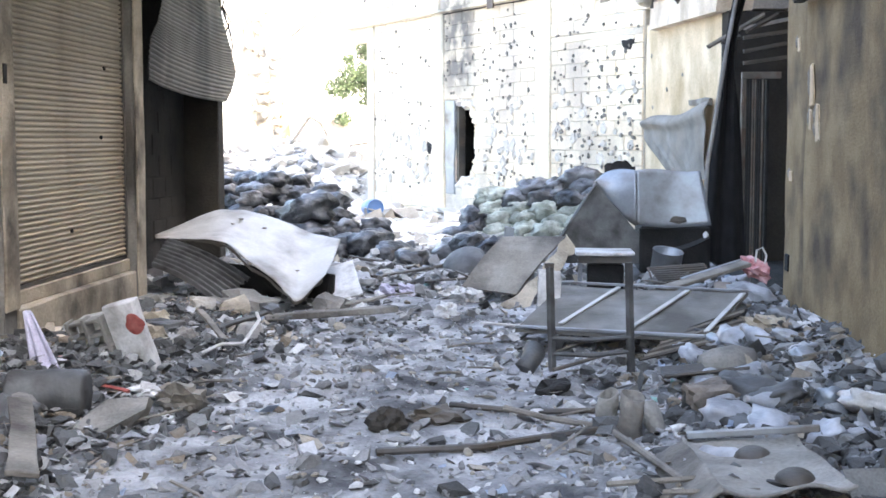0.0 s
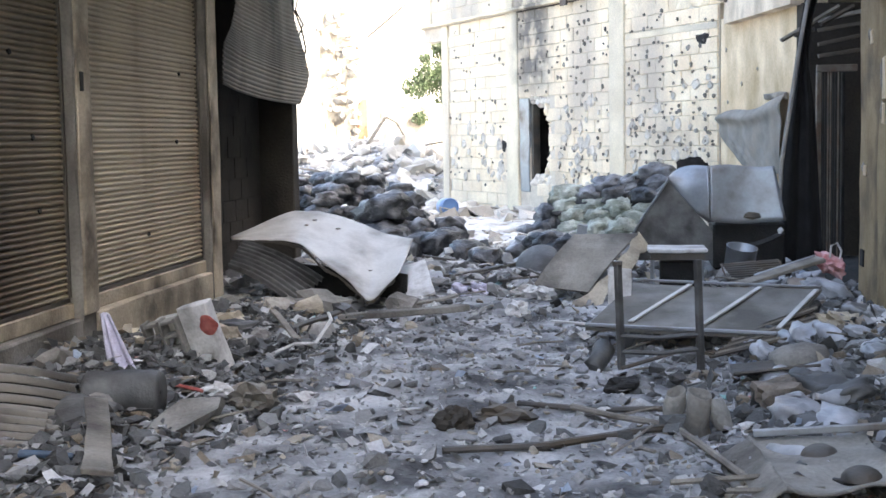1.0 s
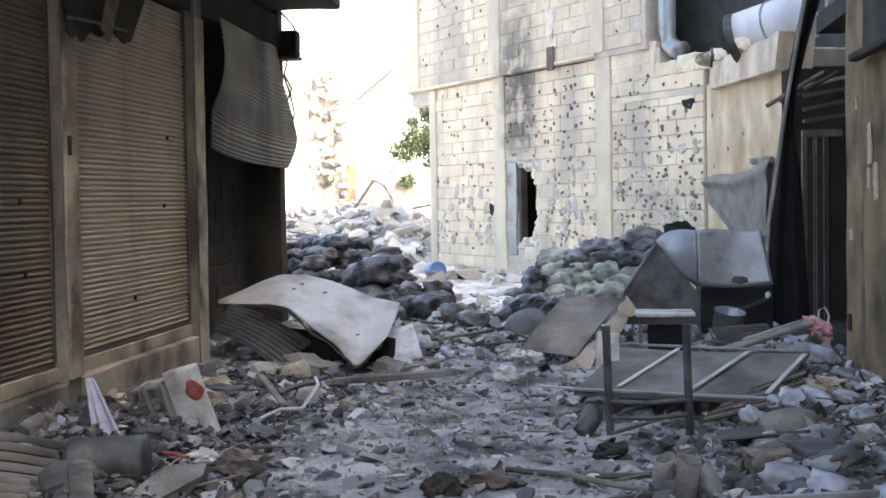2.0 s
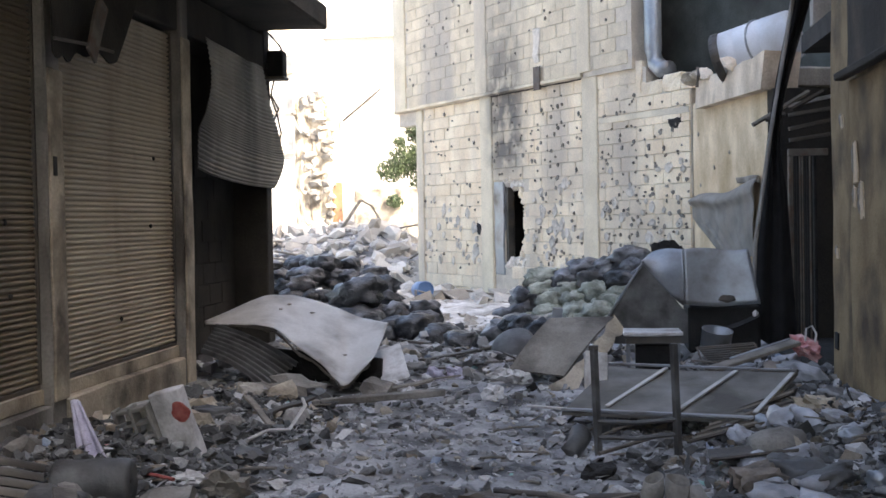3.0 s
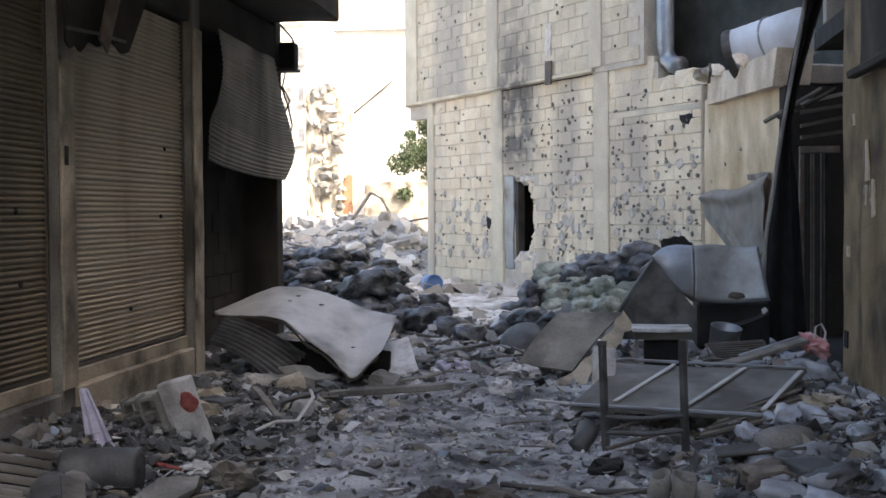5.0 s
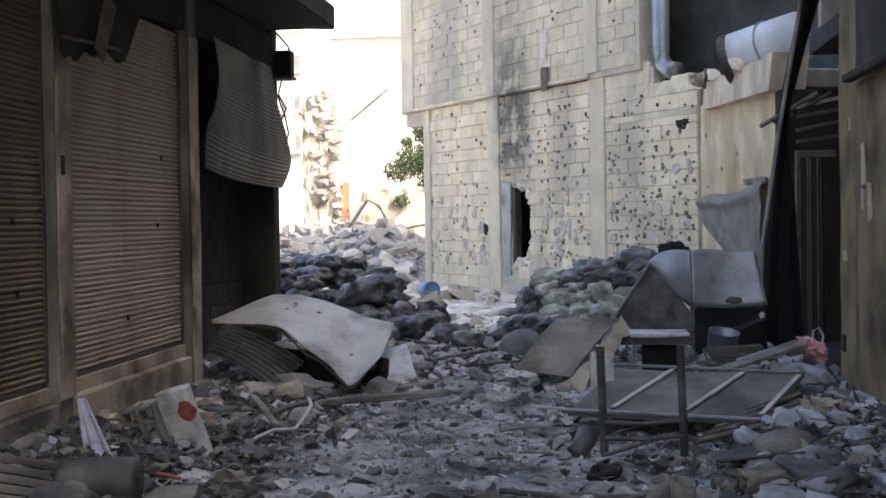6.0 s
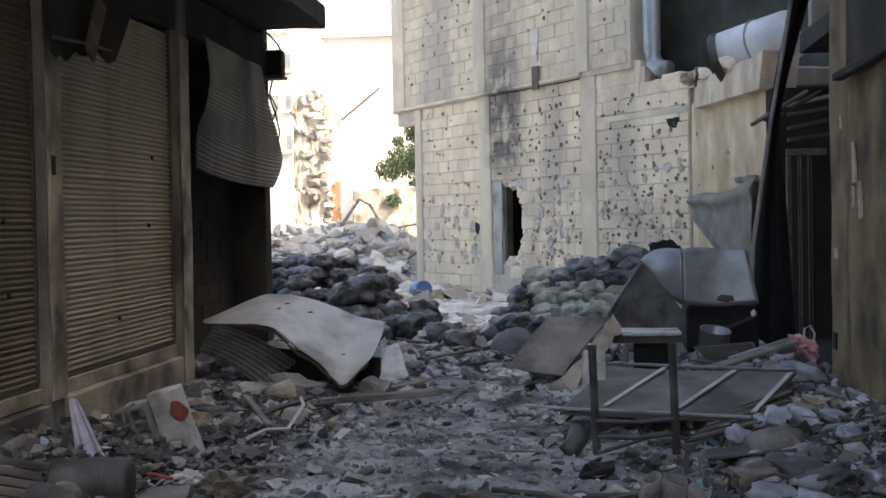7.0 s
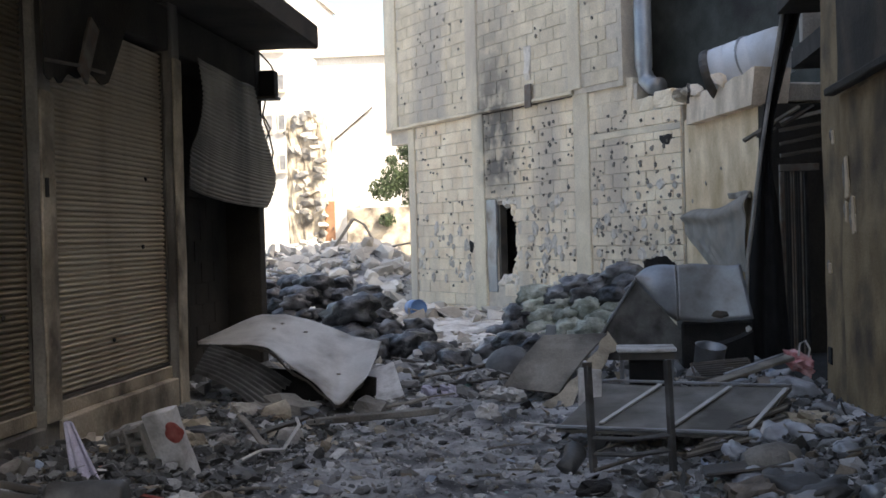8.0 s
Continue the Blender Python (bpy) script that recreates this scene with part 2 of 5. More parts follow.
CARTON = material("scorched_carton", (0.20, 0.165, 0.135), (0.33, 0.28, 0.235), 7, 0.9, 0.2, 70, stain=(0.10, 0.085, 0.07), stain_scale=5, stain_amount=0.5)
CABLE = material("cable", (0.012, 0.012, 0.012), (0.02, 0.02, 0.02), 6, 0.6, 0.0, 60)
GREEN_DARK = material("dark_green_wall", (0.035, 0.042, 0.038), (0.075, 0.085, 0.078), 2, 0.8, 0.3, 40, stain=(0.018, 0.018, 0.018), stain_scale=1.5, stain_amount=0.5)


# ---- mesh helpers ----
def to_object(name, bm, mat, loc=(0, 0, 0), smooth=False):
    me = bpy.data.meshes.new(name)
    if isinstance(bm, bmesh.types.BMesh):
        bmesh.ops.recalc_face_normals(bm, faces=bm.faces)
        bm.to_mesh(me)
        bm.free()
    else:
        me.from_pydata(bm[0], [], bm[1])
    loc = Vector(loc)
    me.transform(Matrix.Translation(-loc))
    me.materials.append(mat)
    if smooth:
        me.shade_smooth()
    ob = new(name, me)
    ob.location = loc
    return ob


def thing(name, loc, label, category, group="", kind=""):
    ob = new(name)
    ob.empty_display_size = 0.1
    ob.location = loc
    return tagged(ob, label, category, group, kind)


def part(name, bm, mat, parent, label="", smooth=False, kind=""):
    """One mesh, given in world metres, under a thing or a part."""
    ob = to_object(name, bm, mat, world_of(parent), smooth)
    w = ob.location.copy()
    ob.parent = parent
    ob.location = w - world_of(parent)
    return tagged(ob, label, kind=kind)


def world_of(ob):
    p = ob.location.copy()
    while ob.parent:
        ob = ob.parent
        p += ob.location
    return p


def solo(name, bm, mat, label, category, group="", kind="", smooth=False, loc=None):
    """A thing that is one mesh, given in world metres; its origin goes to loc or its foot."""
    if loc is None:
        vs = [v.co for v in bm.verts] if isinstance(bm, bmesh.types.BMesh) else [Vector(v) for v in bm[0]]
        loc = (sum(v.x for v in vs) / len(vs), sum(v.y for v in vs) / len(vs), min(v.z for v in vs))
    return tagged(to_object(name, bm, mat, loc, smooth), label, category, group, kind)


def box(x0, y0, z0, x1, y1, z1, m=None, bevel=0.0, rough=0.0, cuts=0):
    """A box between two corners, turned by m; rough shifts its corners for a worn look."""
    b = bmesh.new()
    r = bmesh.ops.create_cube(b, size=1)
    vs = r["verts"]
    for v in vs:
        v.co = Vector((x0 + (v.co.x + 0.5) * (x1 - x0), y0 + (v.co.y + 0.5) * (y1 - y0), z0 + (v.co.z + 0.5) * (z1 - z0)))
    if bevel:
        bmesh.ops.bevel(b, geom=list({e for v in vs for e in v.link_edges}), offset=bevel, segments=1, affect="EDGES")
    if cuts:
        long = 0.4 * max(x1 - x0, y1 - y0, z1 - z0)
        es = [e for e in b.edges if e.calc_length() > min(long, 0.5)]
        bmesh.ops.subdivide_edges(b, edges=es, cuts=cuts, use_grid_fill=True)
    vs = list(b.verts)
    for v in vs:
        if rough:
            v.co += noise.noise_vector(v.co * 7.3) * rough
        if m is not None:
            v.co = m @ v.co
    return b


def tube(points, r, seg=8, bm=None, r_end=None):
    b = bm if bm is not None else bmesh.new()
    pts = [Vector(p) for p in points]
    rings = []
    for i, p in enumerate(pts):
        d = (pts[min(i + 1, len(pts) - 1)] - pts[max(i - 1, 0)]).normalized()
        side = d.cross(Vector((0, 0, 1)) if abs(d.z) < 0.9 else Vector((1, 0, 0))).normalized()
        up = d.cross(side)
        rr = r if r_end is None else r + (r_end - r) * i / (len(pts) - 1)
        rings.append([b.verts.new(p + (side * math.cos(a) + up * math.sin(a)) * rr) for a in (2 * math.pi * k / seg for k in range(seg))])
    for a, c in zip(rings, rings[1:]):
        for k in range(seg):
            b.faces.new((a[k], a[(k + 1) % seg], c[(k + 1) % seg], c[k]))
    b.faces.new(rings[0][::-1])
    b.faces.new(rings[-1])
    return b


def sheet(fn, nu, nv, thick, bm=None):
    """A curved sheet of some thickness over u, v in 0..1."""
    b = bm if bm is not None else bmesh.new()
    p = [[Vector(fn(i / nu, j / nv)) for j in range(nv + 1)] for i in range(nu + 1)]
    front, back = [], []
    for i in range(nu + 1):
        fr, bk = [], []
        for j in range(nv + 1):
            du = p[min(i + 1, nu)][j] - p[max(i - 1, 0)][j]
            dv = p[i][min(j + 1, nv)] - p[i][max(j - 1, 0)]
            n = du.cross(dv).normalized() * thick * 0.5
            fr.append(b.verts.new(p[i][j] + n))
            bk.append(b.verts.new(p[i][j] - n))
        front.append(fr)
        back.append(bk)
    for i in range(nu):
        for j in range(nv):
            b.faces.new((front[i][j], front[i + 1][j], front[i + 1][j + 1], front[i][j + 1]))
            b.faces.new((back[i][j], back[i][j + 1], back[i + 1][j + 1], back[i + 1][j]))
    for i in range(nu):
        b.faces.new((front[i][0], back[i][0], back[i + 1][0], front[i + 1][0]))
        b.faces.new((front[i][nv], front[i + 1][nv], back[i + 1][nv], back[i][nv]))
    for j in range(nv):
        b.faces.new((front[0][j], front[0][j + 1], back[0][j + 1], back[0][j]))
        b.faces.new((front[nu][j], back[nu][j], back[nu][j + 1], front[nu][j + 1]))
    return b


def lathe(profile, seg=20, m=None, bm=None):
    b = bm if bm is not None else bmesh.new()
    rings = [[b.verts.new((r * math.cos(2 * math.pi * k / seg), r * math.sin(2 * math.pi * k / seg), z)) for k in range(seg)] for r, z in profile]
    for a, c in zip(rings, rings[1:]):
        for k in range(seg):
            b.faces.new((a[k], a[(k + 1) % seg], c[(k + 1) % seg], c[k]))
    if profile[0][0] > 1e-4:
        b.faces.new(rings[0][::-1])
    if m is not None:
        for ring in rings:
            for v in ring:
                v.co = m @ v.co
    return b


def blob(sx, sy, sz, m, seed, amount=0.25, freq=1.6, sub=2, square=0.0, sag=0.0, crease=0.0):
    """A soft or stony lump with axes sx, sy, sz."""
    b = bmesh.new()
    bmesh.ops.create_icosphere(b, subdivisions=sub, radius=1)
    for v in b.verts:
        c = v.co.copy()
        if square:
            k = max(abs(c.x), abs(c.y), abs(c.z))
            c = c.lerp(c / k, square)
        c *= 1 + amount * noise.noise(c * freq + Vector((seed * 3.7, seed * 1.3, seed * 7.1)))
        if crease:
            c *= 1 - crease * abs(noise.noise(c * 3.3 + Vector((seed * 2.1, 0, seed)))) + 0.7 * crease * abs(noise.noise(c * 6.5 + Vector((0, seed, seed))))
        c = Vector((c.x * sx, c.y * sy, c.z * sz))
        if sag:
            c.z -= sag * (c.x / sx) ** 2
        v.co = m @ c
    return b


def prism(outline, depth, m):
    """A flat outline (x, z) given a depth along y, turned and placed by m."""
    b = bmesh.new()
    a = [b.verts.new(m @ Vector((x, 0, z))) for x, z in outline]
    c = [b.verts.new(m @ Vector((x, depth, z))) for x, z in outline]
    b.faces.new(a)
    b.faces.new(c[::-1])
    for i in range(len(a)):
        j = (i + 1) % len(a)
        b.faces.new((a[j], a[i], c[i], c[j]))
    return b


def along(points, u):
    """Smoothly between points, u in 0..1."""
    n = len(points) - 1
    i = min(int(u * n), n - 1)
    k = u * n - i
    p = [Vector(points[max(0, min(n, j))]) for j in (i - 1, i, i + 1, i + 2)]
    return 0.5 * (2 * p[1] + (p[2] - p[0]) * k + (2 * p[0] - 5 * p[1] + 4 * p[2] - p[3]) * k ** 2 + (3 * p[1] - p[0] - 3 * p[2] + p[3]) * k ** 3)


def rise(x, y):
    """Height of the littered ground."""
    h = 0.022 * noise.noise(Vector((x * 3.1, y * 3.1, 0))) + 0.03 * noise.noise(Vector((x * 0.9, y * 0.9, 4)))
    if 3.5 < y < 14 and abs(x) < 4.5:
        h += 0.022 * noise.noise(Vector((x * 8.0, y * 8.0, 2))) + 0.013 * noise.noise(Vector((x * 19, y * 19, 5)))
    def bump(cx, cy, rx, ry, a):
        return a * math.exp(-((x - cx) / rx) ** 2 - ((y - cy) / ry) ** 2)
    h += bump(-2.9, 6.9, 0.65, 1.3, 0.20) + bump(-2.7, 9.2, 0.5, 0.9, 0.12) + bump(1.65, 7.6, 0.55, 1.8, 0.24)
    h += bump(1.3, 10.5, 0.6, 1.2, 0.18) + bump(-2.6, 11.8, 1.0, 0.9, 0.15) + bump(-3.6, 17.5, 1.6, 2.0, 0.30)
    h += bump(0.3, 17.0, 1.6, 1.6, 0.2) + bump(-6.5, 31.0, 3.0, 4.0, 1.0) + bump(-4.6, 28.0, 1.5, 2.5, 0.65) + bump(-10, 38, 5, 6, 0.7)
    if y > 22:
        h += 0.15 * min(1, (y - 22) / 6) * noise.noise(Vector((x * 0.8, y * 0.8, 9)))
    if abs(x) > 40 or y > 80 or y < -40:
        h = 0.0
    return h


# ---- ground ----
def spaced(stops):
    out = []
    for a, b, step in stops:
        n = max(1, round((b - a) / step))
        out += [a + (b - a) * i / n for i in range(n)]
    return out + [stops[-1][1]]


gx = spaced([(-2000, -200, 600), (-200, -30, 34), (-30, -12, 2), (-12, -4.2, 0.4), (-4.2, 2.6, 0.04), (2.6, 12, 1), (12, 200, 30), (200, 2000, 600)])
gy = spaced([(-2000, -200, 600), (-200, -10, 20), (-10, 4, 1), (4, 9, 0.035), (9, 14, 0.06), (14, 40, 0.22), (40, 80, 2), (80, 300, 40), (300, 2500, 500)])
gv = [(x, y, rise(x, y)) for y in gy for x in gx]
nx = len(gx)
gf = [(j * nx + i, j * nx + i + 1, (j + 1) * nx + i + 1, (j + 1) * nx + i) for j in range(len(gy) - 1) for i in range(nx - 1)]
tagged(to_object("ground", (gv, gf), ASH, smooth=True), "grey ash-covered street ground strewn with debris", "ground", kind="structure")

# ---- the row of shops with the roller shutters ----
WX = -3.3
SHOP = thing("wall_west", (WX, 9, 0), "scorched concrete shop row with piers between roller shutters", "wall", kind="structure")
part("pier", box(WX - 0.45, 7.575, -0.1, WX + 0.03, 7.80, 3.6, bevel=0.012, rough=0.018, cuts=9), SHOP_PIER, SHOP)
part("door_jamb", box(WX + 0.034, 7.585, 0.32, WX + 0.052, 7.795, 2.36, bevel=0.006, rough=0.008, cuts=4), SILL, SHOP, "sand-coloured chipped door jamb")
part("pier", box(WX - 0.45, 10.2, -0.1, WX + 0.03, 10.43, 3.6, bevel=0.012, rough=0.018, cuts=9), SHOP_PIER, SHOP)
part("door_jamb", box(WX + 0.034, 10.21, 0.0, WX + 0.052, 10.425, 2.9, bevel=0.01, rough=0.012, cuts=6), SILL, SHOP, "sooty sand-coloured door jamb")
part("pier", box(WX - 0.45, 12.98, -0.1, WX + 0.03, 13.2, 3.6, bevel=0.01, rough=0.01, cuts=3), BURNT, SHOP, "near-black corner pier")
part("pier", box(WX - 0.45, 4.4, -0.1, WX + 0.05, 5.0, 3.6, bevel=0.015), PIER, SHOP)
part("sill", box(WX - 0.4, 7.805, -0.1, WX + 0.035, 10.195, 0.315, bevel=0.012, rough=0.012, cuts=6), SILL, SHOP, "cracked sandy concrete sill")
part("sill", box(WX - 0.4, 5.0, -0.1, WX + 0.035, 7.57, 0.30, bevel=0.012, rough=0.03, cuts=6), PIER, SHOP, "broken concrete sill")
part("threshold", box(WX - 0.3, 7.805, 0.318, WX - 0.02, 10.195, 0.41, bevel=0.006), SILL, SHOP)
part("threshold", box(WX - 0.3, 5.0, 0.304, WX - 0.02, 7.57, 0.40, bevel=0.006), SILL, SHOP)
part("lintel", box(WX - 0.4, 4.4, 2.95, WX + 0.02, 13.2, 3.30, bevel=0.01), BURNT, SHOP, "near-black lintel over the shutters")
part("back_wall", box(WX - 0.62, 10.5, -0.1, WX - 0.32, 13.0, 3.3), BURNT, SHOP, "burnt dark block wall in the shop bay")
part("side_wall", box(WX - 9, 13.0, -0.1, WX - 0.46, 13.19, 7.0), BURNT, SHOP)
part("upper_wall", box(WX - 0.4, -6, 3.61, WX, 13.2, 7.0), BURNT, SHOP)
part("wall_behind", box(WX - 0.4, -6, -0.1, WX, 4.39, 3.6), PIER, SHOP)
part("inner_wall", box(WX - 0.75, 4.4, -0.1, WX - 0.47, 10.48, 3.3), CHAR_AND_HOLLOWS, SHOP)
tagged(to_object("ceiling", box(WX - 0.45, 2.0, 3.34, -2.62, 13.06, 3.58, bevel=0.02, rough=0.015, cuts=3), BURNT), "near-black balcony slab over the shutters", "ceiling", kind="structure")
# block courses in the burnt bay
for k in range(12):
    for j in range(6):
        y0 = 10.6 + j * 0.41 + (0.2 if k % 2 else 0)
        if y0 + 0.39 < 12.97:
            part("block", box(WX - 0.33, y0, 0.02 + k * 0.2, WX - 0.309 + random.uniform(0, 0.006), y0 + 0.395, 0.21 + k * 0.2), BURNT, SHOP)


def slat_mesh(length, pitch):
    """One interlocking curved slat, lying along y, bulging towards x."""
    b = bmesh.new()
    prof = [(-0.003, 0.0), (0.007, 0.14), (0.012, 0.36), (0.012, 0.56), (0.005, 0.74), (-0.006, 0.82), (-0.006, 1.0), (-0.012, 1.0), (-0.012, 0.0)]
    ends = []
    for y in (0, length):
        ends.append([b.verts.new((x, y, z * pitch)) for x, z in prof])
    for i in range(len(prof)):
        j = (i + 1) % len(prof)
        b.faces.new((ends[0][i], ends[0][j], ends[1][j], ends[1][i]))
    b.faces.new(ends[0][::-1])
    b.faces.new(ends[1])
    bmesh.ops.recalc_face_normals(b, faces=b.faces)
    me = bpy.data.meshes.new("slat")
    b.to_mesh(me)
    b.free()
    return me


def shutter(y0, y1, z0, z1, mat, label, pitch=0.036):
    t = thing("roller_shutter", (WX - 0.06, y0, z0), label, "roller shutter", "shop shutters")
    me = slat_mesh(y1 - y0, pitch)
    me.materials.append(mat)
    for k in range(int((z1 - z0) / pitch)):
        o = new("slat", me)
        o.parent, o.location = t, (random.uniform(-0.003, 0.003), 0, k * pitch)
        o.rotation_euler = (random.uniform(-0.001, 0.001), 0, 0)
    part("bottom_rail", box(WX - 0.085, y0, z0 - 0.03, WX - 0.04, y1, z0 - 0.002, bevel=0.004), DARK_METAL, t)
    part("guide_rail", box(WX - 0.09, y1 - 0.012, z0, WX - 0.035, y1 + 0.02, z1), DARK_METAL, t)
    return t


sh1 = shutter(7.81, 10.19, 0.44, 2.93, SHUT, "closed sand-brown corrugated roller shutter with rust streaks")
sh0 = shutter(5.02, 7.565, 0.43, 2.93, SHUT_BROWN, "closed brown corrugated roller shutter pierced by shrapnel")
# black lumps and slot stand in for the shade inside holes
for px_y, px_z, sh in ((9.65, 1.38, sh1), (8.98, 0.72, sh1), (9.75, 1.9, sh1), (7.15, 1.42, sh0), (7.2, 0.99, sh0), (6.9, 1.9, sh0)):
    part("bullet_hole", blob(0.012, 0.026, 0.02, pose(WX - 0.047, px_y, px_z), px_y, 0.3, 2, 1), CHAR_AND_HOLLOWS, sh)
part("lock_slot", box(WX + 0.045, 7.62, 1.70, WX + 0.058, 7.675, 1.82, bevel=0.004), CHAR_AND_HOLLOWS, sh1)

# buckled shutter curtain torn out over the burnt bay
buck = thing("buckled_shutter", (WX, 11.7, 1.7), "buckled grey corrugated shutter hanging torn from the lintel", "roller shutter")


left_rim = [(10.80, 2.98), (10.86, 2.66), (10.72, 2.36), (10.47, 2.17), (10.47, 1.85)]
right_rim = [(12.80, 2.95), (12.93, 2.55), (13.08, 2.24), (13.14, 2.02), (12.80, 1.73)]


def buckle(u, v):
    a, b = along([(0, *p) for p in left_rim], v), along([(0, *p) for p in right_rim], v)
    p = a.lerp(b, u)
    x = WX + 0.07 + 0.10 * math.sin(math.pi * min(1, v * 0.8)) * u + 0.03 * math.sin(4 * u + 3 * v) + 0.02 * noise.noise(Vector((u * 3, v * 3, 7)))
    return (x + 0.014 * abs(math.sin(v * math.pi * 34)), p.y, p.z - 0.03 * math.sin(math.pi * u) + 0.012 * noise.noise(Vector((u * 4, v * 2, 2))))


for k in range(34):
    part("slat", sheet(lambda u, v: buckle(u, (k + v) / 34), 14, 4, 0.004), SHUT_DARK, buck)

# torn awning remnant, sign box and cables
aw = thing("torn_awning", (WX, 8.4, 2.6), "soot-black torn awning cloth drooping over the shutter", "awning")
part("cloth", sheet(lambda u, v: (WX + 0.07 + 0.03 * math.sin(6 * u + 2 * v) + 0.02 * v, 7.50 + u * (1.9 - 0.85 * v), 3.34 - v * (0.90 - 0.06 * u + 0.03 * math.sin(7 * u) + 0.02 * math.sin(23 * u))), 34, 12, 0.012), BURNT, aw)
part("rod", tube([(WX + 0.13, 7.5, 2.52), (WX + 0.13, 8.0, 2.55), (WX + 0.12, 8.5, 2.56)], 0.012, 6), DARK_METAL, aw)
part("board", box(0, 0, 0, 0.02, 0.16, 0.44, pose(WX + 0.125, 8.00, 2.52, -30, 0, 0), 0.004, rough=0.01, cuts=2), RUST, aw, "sooty torn board caught in the cloth")
sb = thing("wall_box", (WX + 0.12, 13.1, 2.82), "black metal lamp box bracketed on the building corner", "wall box")
part("housing", box(WX + 0.05, 13.02, 2.88, WX + 0.215, 13.2, 3.14, bevel=0.012), CHAR_AND_HOLLOWS, sb)
part("bracket", box(WX - 0.02, 13.06, 2.96, WX + 0.06, 13.14, 3.02), DARK_METAL, sb)
part("lip", box(WX + 0.02, 13.0, 2.845, WX + 0.23, 13.22, 2.876, bevel=0.006), DARK_METAL, sb)
for k, (pts) in enumerate((
        [(WX + 0.04, 13.1, 3.34), (WX + 0.10, 13.12, 3.27), (WX + 0.16, 13.12, 3.2), (WX + 0.20, 13.1, 3.12)],
        [(WX + 0.10, 13.1, 2.84), (WX + 0.05, 13.14, 2.68), (WX + 0.11, 13.16, 2.5), (WX + 0.15, 13.16, 2.3), (WX + 0.11, 13.15, 2.15), (WX + 0.09, 13.12, 2.0)],
        [(WX + 0.06, 13.12, 2.7), (WX + 0.13, 13.15, 2.55), (WX + 0.07, 13.15, 2.42), (WX + 0.03, 13.2, 2.3)])):
    solo("cable", tube(pts, 0.010, 6), CABLE, "loose black cable dangling from the wall corner", "cable", "cables")

# ---- the block-built house that closes the street ----
B0, A0 = Vector((1.31, 17.0, 0)), Vector((-3.15, 24.03, 0))
WD = (A0 - B0).normalized()
WN = Vector((-WD.y, WD.x, 0))
if WN.y > 0:
    WN = -WN
WM = Matrix(((WD.x, -WN.x, 0, B0.x), (WD.y, -WN.y, 0, B0.y), (0, 0, 1, 0), (0, 0, 0, 1)))
HOUSE = thing("wall_north", tuple(B0), "pale concrete block house wall pocked by bullets and shrapnel", "wall", kind="structure")


def wall_box(u0, z0, u1, z1, n0, n1, bevel=0.0, rough=0.0, cuts=0):
    """A box on the house wall: along it, up, and from n0 behind the face to n1 in front of it."""
    return box(u0, -n1, z0, u1, -n0, z1, WM, bevel, rough=rough, cuts=cuts)


DOOR = (4.40, 0.5, 5.06, 1.95)
# backing with the broken opening left free
for u0, z0, u1, z1 in ((0, -0.2, 4.40, 3.15), (4.40, 1.95, 5.06, 3.15), (4.40, -0.2, 5.06, 0.55), (5.06, -0.2, 8.34, 3.15), (1.0, 3.15, 9.2, 3.4)):
    part("mortar_bed", wall_box(u0, z0, u1, z1, -0.2, -0.012), MORTAR, HOUSE)
part("mortar_bed", wall_box(1.24, 3.40, 9.2, 7.2, -0.2, 0.05), MORTAR, HOUSE)
part("side_wall", wall_box(8.1, -0.2, 8.34, 3.4, -6, -0.201), BLOCK, HOUSE)
part("side_wall", wall_box(9.0, 3.4, 9.2, 7.2, -6, -0.201), BLOCK, HOUSE)
part("column", wall_box(2.18, -0.1, 2.58, 3.42, -0.1, 0.032, 0.012, 0.006, 6), RENDER_COL, HOUSE, "plain concrete column between block panels")
part("column", wall_box(5.40, -0.1, 5.80, 3.42, -0.1, 0.032, 0.012, 0.006, 6), RENDER_COL, HOUSE)
part("column", wall_box(8.10, -0.1, 8.36, 3.40, -0.1, 0.032, 0.012, 0.008, 6), RENDER_COL, HOUSE)
part("column", wall_box(2.28, 3.47, 2.62, 7.2, 0.0, 0.086, 0.012, 0.006, 6), RENDER_COL, HOUSE)
part("column", wall_box(5.45, 3.47, 5.85, 7.2, 0.0, 0.086, 0.012, 0.006, 6), RENDER_COL, HOUSE)
part("column", wall_box(8.70, 3.43, 9.21, 7.2, 0.0, 0.088, 0.012, 0.006, 6), RENDER_COL, HOUSE)
part("ledge", wall_box(2.5, 3.415, 9.2, 3.47, 0.0, 0.105, 0.008, 0.012, 14), RENDER_COL, HOUSE, "cracked projecting slab edge")
part("tie_beam", wall_box(0.02, 2.70, 2.17, 2.79, -0.1, 0.012, 0.01, 0.008, 8), RENDER_COL, HOUSE)
part("door_reveal", wall_box(5.06, 0.45, 5.385, 1.98, -0.18, 0.006, 0.01, 0.02, 4), GREY_METAL, HOUSE, "bluish grey door jamb")
part("door_edge", wall_box(4.99, 0.6, 5.055, 1.90, -0.16, -0.04), DARK_METAL, HOUSE)
# room boxed in near black, its darkness put into the colour
part("room_behind", wall_box(3.6, -0.2, 5.6, 2.4, -2.2, -2.0), CHAR_AND_HOLLOWS, HOUSE)
part("room_side", wall_box(3.4, -0.2, 3.6, 2.4, -2.2, -0.21), CHAR_AND_HOLLOWS, HOUSE)
part("room_side", wall_box(5.6, -0.2, 5.8, 2.4, -2.2, -0.21), CHAR_AND_HOLLOWS, HOUSE)
part("room_top", wall_box(3.4, 2.401, 5.8, 2.5, -2.2, -0.21), CHAR_AND_HOLLOWS, HOUSE)
